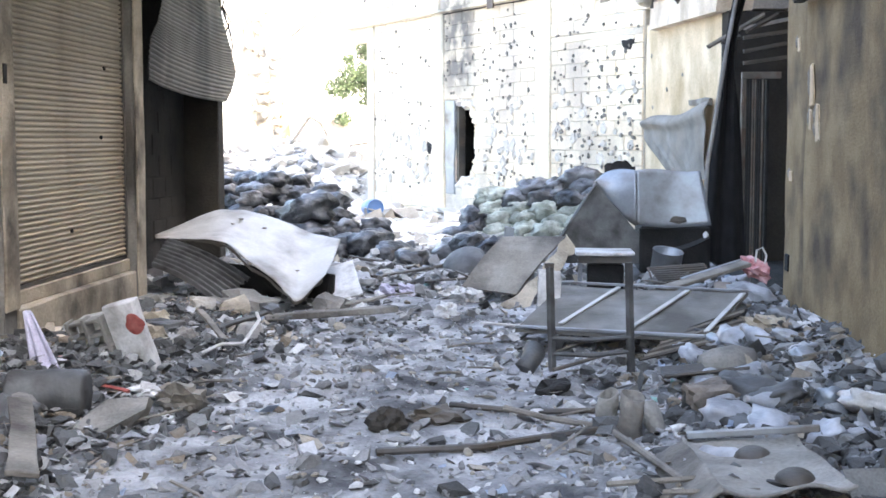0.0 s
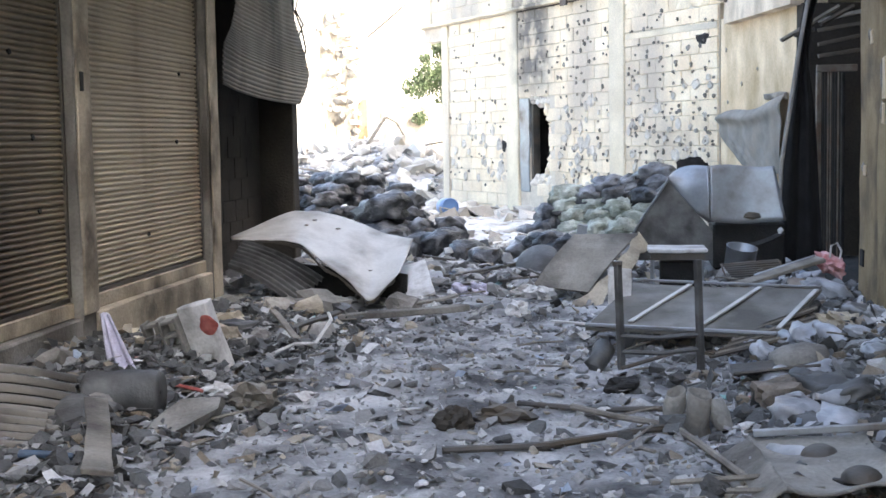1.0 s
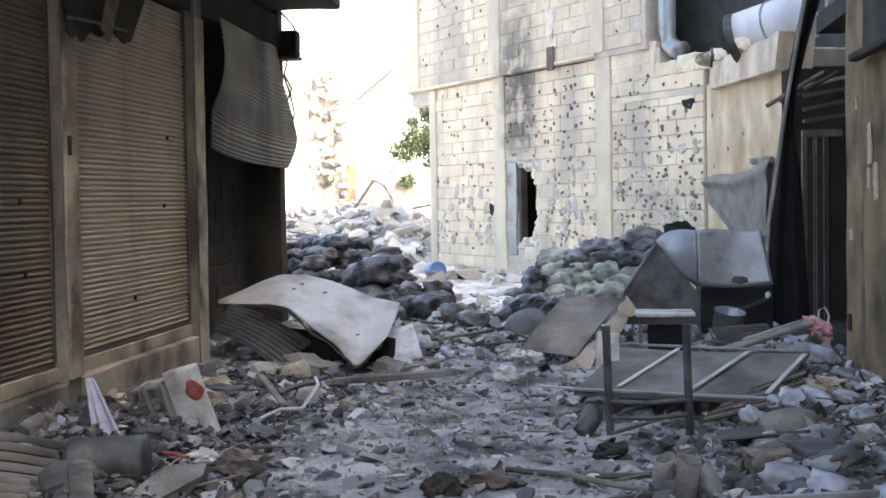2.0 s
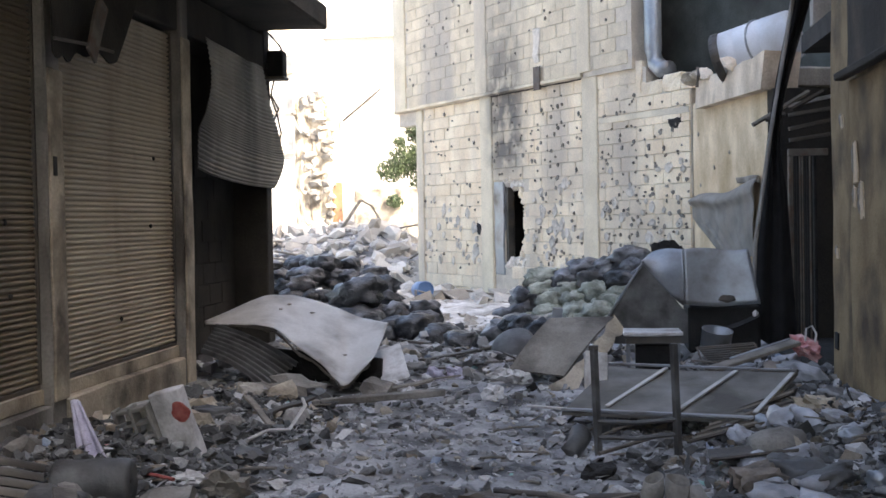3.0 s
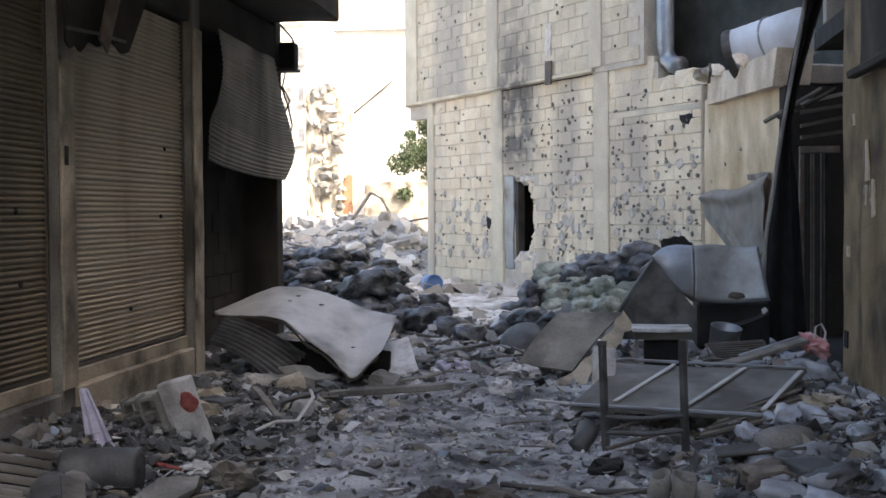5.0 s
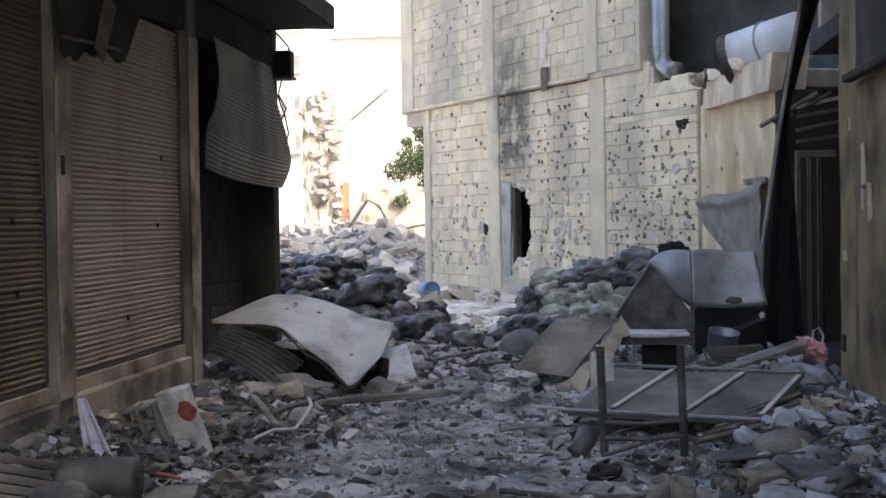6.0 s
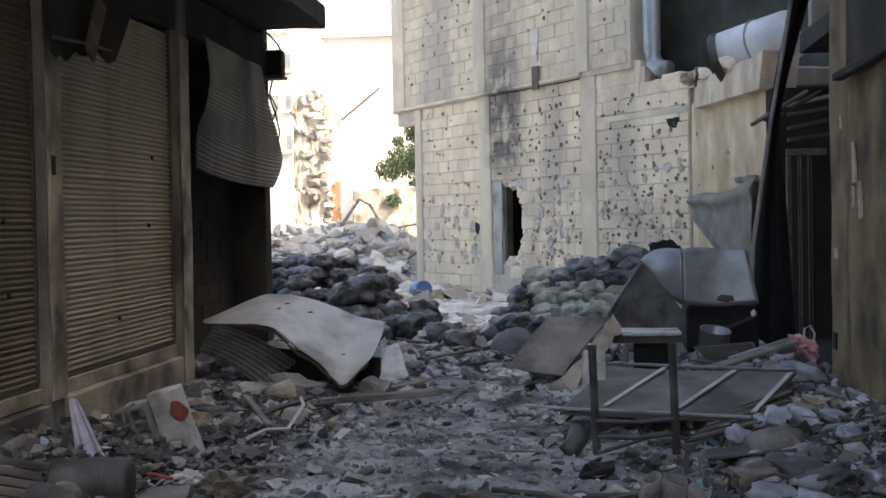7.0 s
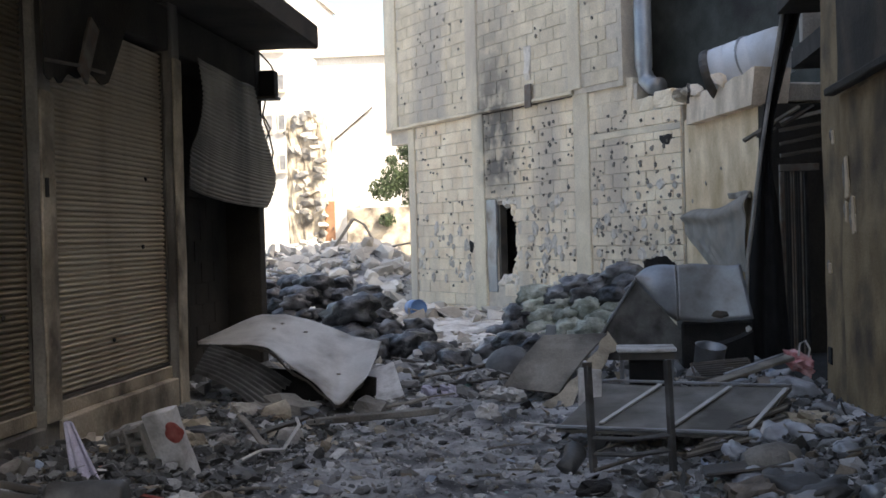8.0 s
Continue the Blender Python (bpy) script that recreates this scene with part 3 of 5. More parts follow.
solo("rusty_plate", wall_box(3.64, 3.34, 3.83, 3.70, 0.09, 0.12, 0.006), RUST, "small rust-brown plate fixed at the slab edge", "plate", loc=tuple(WM @ Vector((3.7, -0.1, 3.34))))
part("slot", wall_box(3.70, 3.76, 3.90, 4.30, 0.04, 0.083, 0.012, 0.03, 3), SPALL, HOUSE, "bare patch of broken plaster")
part("crack", wall_box(2.62, 3.385, 5.7, 3.413, -0.05, 0.026, 0.004, 0.010, 14), CHAR_AND_HOLLOWS, HOUSE, "dark crack under the slab edge")
# slots and breaches, near-black shapes in place of the shade inside them
part("breach", blob(0.11, 0.03, 0.14, WM @ pose(5.96, 0.012, 1.22, 0, 20, 0), 3, 0.4, 2, 2), CHAR_AND_HOLLOWS, HOUSE, "black breach through the blocks")
part("breach", wall_box(0.16, 2.50, 0.50, 2.66, -0.14, 0.012, 0.02, 0.03, 2), CHAR_AND_HOLLOWS, HOUSE, "knocked-out block")
part("breach", blob(0.14, 0.03, 0.09, WM @ pose(2.60, -0.01, 3.47, 0, -15, 0), 5, 0.5, 2, 2), CHAR_AND_HOLLOWS, HOUSE)

# ragged top steps by the breach
for u0, u1, z1 in ((-0.08, 0.2, 3.20), (0.2, 0.62, 3.24), (0.62, 1.09, 3.19), (1.09, 1.30, 3.50), (1.30, 2.15, 3.47)):
    part("broken_edge", wall_box(u0, 3.0, u1 - 0.01, z1, -0.2, 0.004, 0.012, 0.03, 3), BLOCK, HOUSE)


def free(u, z):
    """True where the wall has blocks."""
    if z < 3.35:
        if u > 8.0 or 5.0 < u + 0.39 and u < 5.36 and z < 1.95:
            return False
        if u < 5.06 and u + 0.39 > 4.42 and 0.45 < z < 1.9:
            return False
        return not (u < 2.2 and 2.62 < z < 2.8 or u < 1.0 and z > 2.9)
    return 1.24 < u < 8.6


def block_mesh(name, w):
    b = box(0, -0.004, 0, w, 0.1, 0.193, bevel=0.006)
    for v in b.verts:
        v.co += noise.noise_vector(v.co * 5 + Vector((w * 9, len(name), 0))) * 0.007
    me = bpy.data.meshes.new("block")
    b.to_mesh(me)
    b.free()
    me.materials.append(BLOCK)
    return me


bm_variants = [block_mesh("v" * k, 0.392) for k in range(6)]
half = block_mesh("half", 0.19)
rest = bmesh.new()
rest_up = bmesh.new()
count = 0
for k in range(36):
    z = k * 0.2 + (0.0 if k < 17 else 0.08)
    upper = z > 3.35
    u = 0.02 + (0.2 if k % 2 else 0.0)
    if k % 2:
        cells = [(0.02 if not upper else 1.34, half)]
    else:
        cells = []
    while u < 8.9:
        cells.append((u, bm_variants[random.randrange(6)]))
        u += 0.4
    for u, me in cells:
        if not free(u, z):
            continue
        m = WM @ Matrix.Translation((u, (-0.055 if upper else 0) - random.uniform(-0.002, 0.006), z)) @ pose(0, 0, 0, 0, random.uniform(-0.6, 0.6), random.uniform(-0.6, 0.6))
        if count < 300 and not upper and (u < 6.0):
            o = new("block", me)
            o.parent, o.matrix_basis = HOUSE, Matrix.Translation(-B0) @ m
            count += 1
        else:
            pile = rest_up if upper else rest
            start = len(pile.verts)
            pile.from_mesh(me)
            pile.verts.ensure_lookup_table()
            for v in pile.verts[start:]:
                v.co = m @ v.co
part("blockwork", rest, BLOCK, HOUSE, kind="stuff")
part("blockwork", rest_up, UPPER_BLOCK, HOUSE, "greyer weathered blocks of the upper storey", kind="stuff")
# broken edges round the doorway
for k in range(26):
    if k < 12:
        z = 0.55 + k * 0.122
        u = 4.36 + 0.30 * ((z - 1.28) / 0.72) ** 2 + random.uniform(-0.03, 0.05)
    elif k < 20:
        u, z = 4.44 + (k - 12) * 0.085, 1.97 + random.uniform(-0.05, 0.05)
    else:
        u, z = 4.45 + (k - 20) * 0.11, 0.60 + random.uniform(-0.03, 0.10)
    part("broken_block", blob(random.uniform(0.06, 0.12), 0.09, random.uniform(0.05, 0.10), WM @ pose(u, 0.09, z, 0, random.uniform(0, 90), 0), k * 1.7, 0.5, 1.6, 2, 0.4), BLOCK if k < 12 else SPALL, HOUSE)
part("soot_patch", wall_box(4.42, 1.97, 5.38, 3.40, -0.1, -0.010, 0.01, 0.01, 4), RENDER_COL, HOUSE, "soot-stained masonry above the doorway")


def pocks(n, seed, u0, u1, z0, z1, r0, r1, deep, mat, name, label):
    """Bullet strikes: a raised broken rim round a sunken core, with shade in PIT's colour."""
    rng = random.Random(seed)
    vs, fs = [], []
    for _ in range(n):
        for _try in range(6):
            u, z = rng.uniform(u0, u1), rng.uniform(z0, z1)
            if free(u - 0.1, z) and not (4.3 < u < 5.45 and z < 2.05):
                break
        else:
            continue
        r = r0 + (r1 - r0) * rng.random() ** 2.2
        sx, sz = rng.uniform(0.7, 1.25), rng.uniform(0.7, 1.25)
        base = len(vs)
        seg = 9
        front = 0.076 if z > 3.4 else 0.024
        for rad, d in ((1.25, front - 0.02), (1.0, front + deep), (0.62, front - 0.004), (0.0, front - 0.008)):
            for k in range(seg if rad else 1):
                a = 2 * math.pi * k / seg
                w = rad * r * (1 + 0.25 * rng.uniform(-1, 1))
                vs.append(tuple(WM @ Vector((u + w * sx * math.cos(a), -d, z + w * sz * math.sin(a)))))
        for ring in (0, 1):
            for k in range(seg):
                fs.append((base + ring * seg + k, base + ring * seg + (k + 1) % seg, base + (ring + 1) * seg + (k + 1) % seg, base + (ring + 1) * seg + k))
        for k in range(seg):
            fs.append((base + 2 * seg + k, base + 2 * seg + (k + 1) % seg, base + 3 * seg))
    return part(name, (vs, fs), mat, HOUSE, label, kind="stuff")


pocks(170, 1, 0.05, 2.15, 0.6, 3.05, 0.012, 0.029, 0.0, PIT, "bullet_holes", "small dark bullet holes")
pocks(120, 2, 2.6, 5.4, 0.5, 3.3, 0.012, 0.029, 0.0, PIT, "bullet_holes", "small dark bullet holes")
pocks(60, 3, 5.8, 8.1, 0.4, 3.3, 0.012, 0.03, 0.0, PIT, "bullet_holes", "small dark bullet holes")
pocks(60, 4, 1.4, 8.6, 3.6, 6.0, 0.014, 0.03, 0.0, PIT, "bullet_holes", "small dark bullet holes")
pocks(40, 5, 0.1, 2.15, 0.6, 2.1, 0.035, 0.085, 0.004, SPALL, "spalls", "grey shrapnel scars")
pocks(50, 6, 2.6, 4.4, 0.5, 1.9, 0.035, 0.085, 0.004, SPALL, "spalls", "grey shrapnel scars")
pocks(34, 7, 5.8, 8.0, 0.6, 1.8, 0.04, 0.09, 0.004, SPALL, "spalls", "grey shrapnel scars")
# unseen house bulk, tall to block the sun, and the dark upper room
part("house_bulk", wall_box(-1.5, -0.2, 8.09, 10.0, -6, -2.6), BLOCK, HOUSE)
part("upper_back_wall", wall_box(-2.6, 3.0, 5.0, 9.0, -1.1, -0.9), GREEN_DARK, HOUSE, "dark green upper room wall")
part("upper_floor", wall_box(-2.6, 2.9, 1.3, 2.98, -0.9, -0.21), CHAR_AND_HOLLOWS, HOUSE)
part("duct", tube([WM @ Vector(p) for p in ((0.98, 0.12, 6), (0.98, 0.12, 3.62), (0.92, 0.12, 3.44), (0.78, 0.12, 3.34), (0.62, 0.13, 3.32))], 0.12, 12), GREY_METAL, HOUSE, "dented grey metal flue", smooth=True)

# ---- yellow annex with its broken canopy ----
A1, A2 = Vector((1.33, 16.95, 0)), Vector((1.90, 14.2, 0))
AD = (A2 - A1).normalized()
AN = Vector((AD.y, -AD.x, 0))
if AN.x > 0:
    AN = -AN
AM = Matrix(((AD.x, -AN.x, 0, A1.x), (AD.y, -AN.y, 0, A1.y), (0, 0, 1, 0), (0, 0, 0, 1)))
ANNEX = thing("wall_east_annex", tuple(A1), "yellowish plastered annex wall, scorched below a broken canopy", "wall", kind="structure")
part("plaster_wall", box(0, 0, -0.1, 2.8, 0.25, 2.80, AM, 0.01, rough=0.01, cuts=4), YELLOW, ANNEX)
fascia = [(0.0, 2.70), (2.42, 2.70), (2.50, 3.10), (2.4, 3.10), (2.1, 3.06), (1.8, 3.07), (1.5, 3.04), (1.3, 3.05), (1.0, 3.03), (0.7, 3.05), (0.4, 3.03), (0.0, 3.04)]
part("canopy", prism([(0.52 + u, z) for u, z in fascia], 0.40, AM @ pose(0, -0.26, 0, -3, 0, 0)), FASCIA, ANNEX, "broken concrete canopy fascia with a ragged top edge")
part("canopy_slab", box(0.5, 0.15, 2.76, 2.55, 1.4, 2.98, AM, 0.02, rough=0.03, cuts=5), SOOTY, ANNEX, "dark grey canopy slab")
for k, (u, z, r) in enumerate(((0.42, 3.08, 0.13), (0.70, 3.09, 0.10), (0.95, 3.08, 0.09), (1.9, 3.10, 0.08))):
    part("broken_lump", blob(r * 1.6, r, r * 0.6, AM @ pose(u, -0.12, z, 0, 12 * k, 0), k + 5.5, 0.5, 1.6, 2, 0.4), SILL if k < 2 else FASCIA, ANNEX)
part("rebar", tube([AM @ Vector(p) for p in ((1.22, -0.29, 3.12), (1.30, -0.30, 3.02), (1.22, -0.30, 2.90))], 0.022, 6), RUST, ANNEX, "rusty bent reinforcement")
part("return_wall", box(2.81, 0.0, -0.1, 3.0, 2.5, 2.7, AM), BURNT, ANNEX)
for u, z in ((0.25, 2.4), (0.32, 1.75), (0.9, 1.95), (1.5, 2.1), (0.5, 1.4)):
    part("bullet_hole", blob(0.03, 0.012, 0.03, AM @ pose(u, -0.004, z), u * 7, 0.4, 2, 1), PIT, ANNEX)
part("broken_shelf", box(1.9, -0.06, 1.72, 2.6, -0.003, 1.80, AM, 0.01, rough=0.03, cuts=2), WOOD, ANNEX)
tarp_left = [(0.52, 0, 1.63), (0.40, 0, 1.50), (0.42, 0, 1.34), (0.90, 0, 1.14), (1.45, 0, 0.90)]
tarp_right = [(2.68, 0, 1.76), (2.7, 0, 1.55), (2.7, 0, 1.3), (2.7, 0, 1.1), (2.68, 0, 0.90)]


def tarp(u, v):
    p = along(tarp_left, v).lerp(along(tarp_right, v), u)
    roll = 0.10 * math.exp(-((v - 0.16) / 0.10) ** 2) * (1 - 0.5 * u)
    fold = 0.035 * math.sin(15 * u + 2.5 * v) * v + 0.02 * math.sin(31 * u - 3 * v) * v
    return AM @ Vector((p.x, -0.08 - roll - abs(fold) - 0.04 * math.sin(math.pi * v), p.z - 0.05 * math.sin(math.pi * u) * (1 - v) + 0.015 * math.sin(9 * u)))


solo("hanging_tarpaulin", sheet(tarp, 44, 28, 0.008), GREY_CLOTH, "dirty grey tarpaulin hanging in folds from the annex wall", "tarpaulin", smooth=True, loc=tuple(AM @ Vector((1.3, -0.1, 0.9))))
tank = thing("water_tank", tuple(AM @ Vector((1.9, 0.55, 2.99))), "white-blue dented plastic water tank on the annex canopy", "water tank")
tank_m = Matrix.Translation((1.95, 15.25, 3.30)) @ pose(0, 0, 0, 0, 76, -24) @ Matrix.Scale(0.74, 4)
part("body", lathe([(0.02, -0.62), (0.36, -0.62), (0.385, -0.56), (0.39, -0.3), (0.375, -0.28), (0.39, -0.26), (0.39, 0.1), (0.375, 0.12), (0.39, 0.14), (0.385, 0.54), (0.36, 0.62), (0.02, 0.64)], 28, tank_m), TANK, tank, smooth=True)
part("strap", tube([tank_m @ Vector((0.40 * math.cos(a), 0.40 * math.sin(a), 0.05 + 0.12 * math.sin(a))) for a in [0.25 * k for k in range(26)]], 0.014, 6), GREY_METAL, tank)
# end coloured dark in place of the shadow on it
part("end_cover", lathe([(0.02, -0.66), (0.40, -0.66), (0.41, -0.60), (0.395, -0.52)], 24, tank_m), DARK_METAL, tank, "tank end with its shade put in the dark colour")

# ---- burnt shop opposite the shutters ----
RX = 1.72
EAST = thing("wall_east", (RX, 9, 0), "ochre plastered wall with soot and flaking patches", "wall", kind="structure")
part("plaster_wall", box(RX, 4.0, -0.1, RX + 0.5, 9.55, 3.6, bevel=0.02, rough=0.02, cuts=9), OCHRE, EAST)
part("plinth_edge", box(RX - 0.05, 4.0, -0.1, RX + 0.0, 8.62, 2.236, bevel=0.012, rough=0.018, cuts=7), OCHRE, EAST)
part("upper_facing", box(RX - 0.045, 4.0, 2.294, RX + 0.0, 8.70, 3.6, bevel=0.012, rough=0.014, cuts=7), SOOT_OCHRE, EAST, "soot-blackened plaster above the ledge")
part("ledge", box(RX - 0.12, 6.8, 2.24, RX - 0.052, 8.75, 2.29, bevel=0.008, rough=0.01, cuts=3), BURNT, EAST, "soot-darkened ledge")
# unseen walls carried up to 12 m to block the sun
part("wall_behind", box(RX, -6, -0.1, RX + 0.5, 3.99, 12.0), OCHRE, EAST)
part("upper_wall", box(RX + 0.02, 4.0, 3.61, RX + 0.5, 11.9, 12.0), OCHRE, EAST)
part("lintel", box(RX + 0.06, 9.56, 3.30, RX + 0.5, 11.9, 3.6), CHAR_AND_HOLLOWS, EAST)
# back wall and ceiling run on unseen past the shop to block sun
part("back_wall", box(RX + 2.2, 4.0, -0.1, RX + 2.4, 14.0, 3.6), CHAR_AND_HOLLOWS, EAST, "near-black shop interior, its back wall extended to block the sun")
part("shop_ceiling", box(RX + 0.51, 6.0, 3.05, RX + 2.19, 14.0, 3.24), CHAR_AND_HOLLOWS, EAST)
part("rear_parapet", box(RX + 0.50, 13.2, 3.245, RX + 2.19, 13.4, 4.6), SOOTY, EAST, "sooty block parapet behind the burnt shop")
part("shop_floor", box(RX + 0.1, 9.4, -0.1, RX + 2.4, 14.5, 0.05), CHAR_AND_HOLLOWS, EAST)
for z, y, w, h in ((1.70, 8.42, 0.05, 0.26), (1.50, 8.24, 0.05, 0.16), (1.40, 8.22, 0.06, 0.12), (1.48, 8.45, 0.035, 0.14), (2.0, 9.1, 0.04, 0.10), (1.1, 9.3, 0.05, 0.08)):
    part("flaked_patch", box(-0.006, -w, -h / 2, 0.006, w, h / 2, pose(RX - 0.055 if y < 8.6 else RX - 0.008, y, z, random.uniform(-8, 8), 0, 0), bevel=0.004, rough=0.012, cuts=2), YELLOW, EAST)
    part("flaked_core", blob(0.012, w * 0.6, h * 0.4, pose(RX - 0.052 if y < 8.6 else RX - 0.004, y + w * 1.6, z + 0.02), z * 9, 0.5, 2, 2), PIT, EAST)
# black plate in place of the shade inside a vent
part("vent_hole", box(RX - 0.01, 9.33, 0.42, RX + 0.01, 9.45, 0.54, bevel=0.004), CHAR_AND_HOLLOWS, EAST)
# mostly hidden block, added to keep direct sun off the street
SUN_BLOCKER = thing("sun_blocker", (6.5, 12, 0), "tall grey block added behind the burnt shop to keep the sun off the street", "house")
part("wall", box(4.13, 4.0, -0.1, 9.0, 22.0, 12.0), BLOCK, SUN_BLOCKER)
part("roof", box(4.0, 3.9, 12.004, 9.1, 22.1, 12.2), RENDER_COL, SUN_BLOCKER)
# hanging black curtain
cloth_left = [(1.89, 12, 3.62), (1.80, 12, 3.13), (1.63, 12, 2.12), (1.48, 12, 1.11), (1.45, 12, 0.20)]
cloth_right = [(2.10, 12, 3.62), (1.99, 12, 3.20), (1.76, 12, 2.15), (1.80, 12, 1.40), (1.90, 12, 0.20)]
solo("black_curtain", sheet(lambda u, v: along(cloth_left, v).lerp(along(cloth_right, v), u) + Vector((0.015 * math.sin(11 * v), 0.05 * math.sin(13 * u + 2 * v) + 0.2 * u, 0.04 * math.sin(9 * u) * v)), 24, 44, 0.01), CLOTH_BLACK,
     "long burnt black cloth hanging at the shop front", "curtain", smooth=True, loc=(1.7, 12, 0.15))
solo("leaning_post", tube([(1.42, 11.88, 0.08), (1.47, 11.9, 1.11), (1.62, 11.9, 2.12), (1.80, 11.92, 3.13), (1.89, 11.95, 3.62)], 0.019, 8), SOOTY, "ash-grey post leaning at the shop front", "post")
gate = thing("iron_gate", (1.95, 12.6, 0.05), "burnt folding iron gate with slatted upper panel", "gate")
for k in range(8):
    part("bar", box(1.905 + k * 0.023, 12.6, 0.1, 1.916 + k * 0.023, 12.62, 1.92), RUST if k in (0, 3, 4, 7) else CHAR_AND_HOLLOWS, gate)
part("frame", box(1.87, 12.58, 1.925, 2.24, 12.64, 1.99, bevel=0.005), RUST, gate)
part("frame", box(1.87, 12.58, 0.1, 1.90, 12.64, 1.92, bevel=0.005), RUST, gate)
part("frame", box(2.10, 12.58, 0.1, 2.13, 12.64, 1.92, bevel=0.005), CHAR_AND_HOLLOWS, gate)
for k, z in enumerate((2.08, 2.20, 2.32, 2.42)):
    part("rail", box(-0.20, -0.02, 0, 0.22, 0.02, 0.035, pose(2.08, 12.6, z, 0, -8 - 3 * (k % 2), 6 - 4 * k), bevel=0.004), SOOTY if k == 3 else DARK_METAL, gate)
for k, (a, b) in enumerate((((1.50, 12.2, 2.20), (2.05, 12.5, 2.52)), ((1.86, 12.3, 2.34), (2.18, 12.5, 2.52)), ((1.62, 12.2, 2.24), (1.80, 12.3, 2.30)))):
    solo("broken_batten", tube([a, b], 0.022, 5), WOOD if k == 0 else DARK_METAL, "splintered batten jutting from the burnt shop front", "batten", "broken battens")

# ---- far end of the street ----
def far_house(x0, y0, x1, y1, h, mat, label, windows):
    t = thing("apartment_building", ((x0 + x1) / 2, y0, 0), label, "building", "far buildings")
    part("wall", box(x0, y0, -0.2, x1, y1, h), mat, t)
    part("roof", box(x0 - 0.15, y0 - 0.15, h + 0.004, x1 + 0.15, y1 + 0.15, h + 0.25), mat, t)
    for wx, wz, ww, wh in windows:
        w = part("window", box(wx, y0 - 0.05, wz, wx + ww, y0 - 0.004, wz + wh), RENDER_COL, t)
        part("pane", box(wx + 0.07, y0 - 0.06, wz + 0.07, wx + ww - 0.07, y0 - 0.052, wz + wh - 0.07), GLASS_DARK, w)
        part("sill", box(wx - 0.05, y0 - 0.16, wz - 0.08, wx + ww + 0.05, y0 - 0.052, wz - 0.004), RENDER_COL, w)
    return t


far_house(-9.35, 46, -4.0, 56, 7.9, FACADE, "pale sunlit concrete building at the street end", [(-6.6, 5.4, 0.9, 1.3)])
far_house(-17, 62, -13.6, 72, 14, FACADE, "tall pale sunlit apartment building far off", [(-15.2 + 0.62 * i, 4.75 + 1.95 * k, 0.42, 0.85) for i in range(2) for k in range(4)])
far_house(-36, 75, -18, 90, 16, FACADE, "long pale apartment building in the haze", [(-34 + 3 * i, 3 + 3 * k, 1.2, 1.5) for i in range(5) for k in range(4)])
ruin = thing("ruined_building", (-9.9, 43, 0), "torn grey concrete edge of a ruined building", "building")
part("core", box(-9.9, 43.3, -0.1, -8.68, 45.0, 5.6, bevel=0.03, rough=0.10, cuts=16), SILL, ruin, "grey cracked core of the ruin")
rr = random.Random(77)
for k in range(90):
    z = 0.3 + 5.5 * rr.random()
    edge = -8.72 - 0.25 * (z > 4.8) + 0.16 * noise.noise(Vector((0, 3, z * 1.7)))
    x = edge - 0.95 * rr.random() ** 1.6
    part("broken_masonry", blob(rr.uniform(0.08, 0.28), rr.uniform(0.15, 0.3), rr.uniform(0.07, 0.22), pose(x, 43.3 + 0.25 * rr.random(), z, rr.uniform(-20, 20), rr.uniform(-30, 30), 0), k * 1.3, 0.5, 1.5, 1, 0.6), rr.choice((SILL, PIER, PIER, SPALL, SOOTY, SOOTY)), ruin)
door = thing("doorway_house", (-8.3, 43.5, 0), "small cream house front with an orange door", "house")
part("wall", box(-8.95, 43.5, -0.2, -7.45, 45.8, 2.75), FACADE, door)
dl = part("door", box(-8.66, 43.44, 1.0, -8.33, 43.494, 2.68, bevel=0.01), ORANGE, door, "orange painted door")
part("handle", box(-8.39, 43.40, 1.7, -8.36, 43.438, 1.8), DARK_METAL, dl)
# darker sill colour stands in for the shade on this wall
tagged(to_object("wall_garden", box(-7.3, 40, -0.2, -3.0, 40.3, 2.35, bevel=0.03, rough=0.05, cuts=6), SILL), "sand-coloured garden wall below a tree, darkened as if shaded", "wall", kind="structure")
solo("iron_rod", tube([(-8.75, 45.98, 4.95), (-7.35, 45.9, 6.05)], 0.03, 6), DARK_METAL, "thin iron rod sticking out of the far house", "rod")
fr = thing("scrap_trestle", (-5.6, 29.5, 0.4), "bent rusty trestle standing in the rubble", "trestle")
part("leg", tube([(-6.0, 29.2, 0.7), (-5.6, 29.4, 1.3), (-5.25, 29.6, 1.85)], 0.04, 6), WOOD, fr)
part("leg", tube([(-5.25, 29.6, 1.85), (-5.0, 29.6, 1.72), (-4.55, 29.6, 0.9)], 0.03, 6), WOOD, fr)

tree = thing("tree", (-5.3, 41.5, 0), "green leafy tree behind the garden wall", "tree")
part("trunk", tube([(-4.2, 42, 0), (-4.25, 42, 1.8), (-4.5, 42, 3.2), (-4.9, 41.9, 4.4)], 0.14, 8, r_end=0.05), BARK, tree)
for k in range(6):
    a = k * 1.05
    part("limb", tube([(-4.45, 42, 2.6 + 0.2 * k), (-4.9 + 0.4 * math.cos(a), 42 + 0.5 * math.sin(a), 3.2 + 0.22 * k), (-5.3 + 0.8 * math.cos(a), 42 + 0.9 * math.sin(a), 3.6 + 0.3 * k)], 0.05, 5, r_end=0.015), BARK, tree)
rng = random.Random(8)
lv, lf = [], []
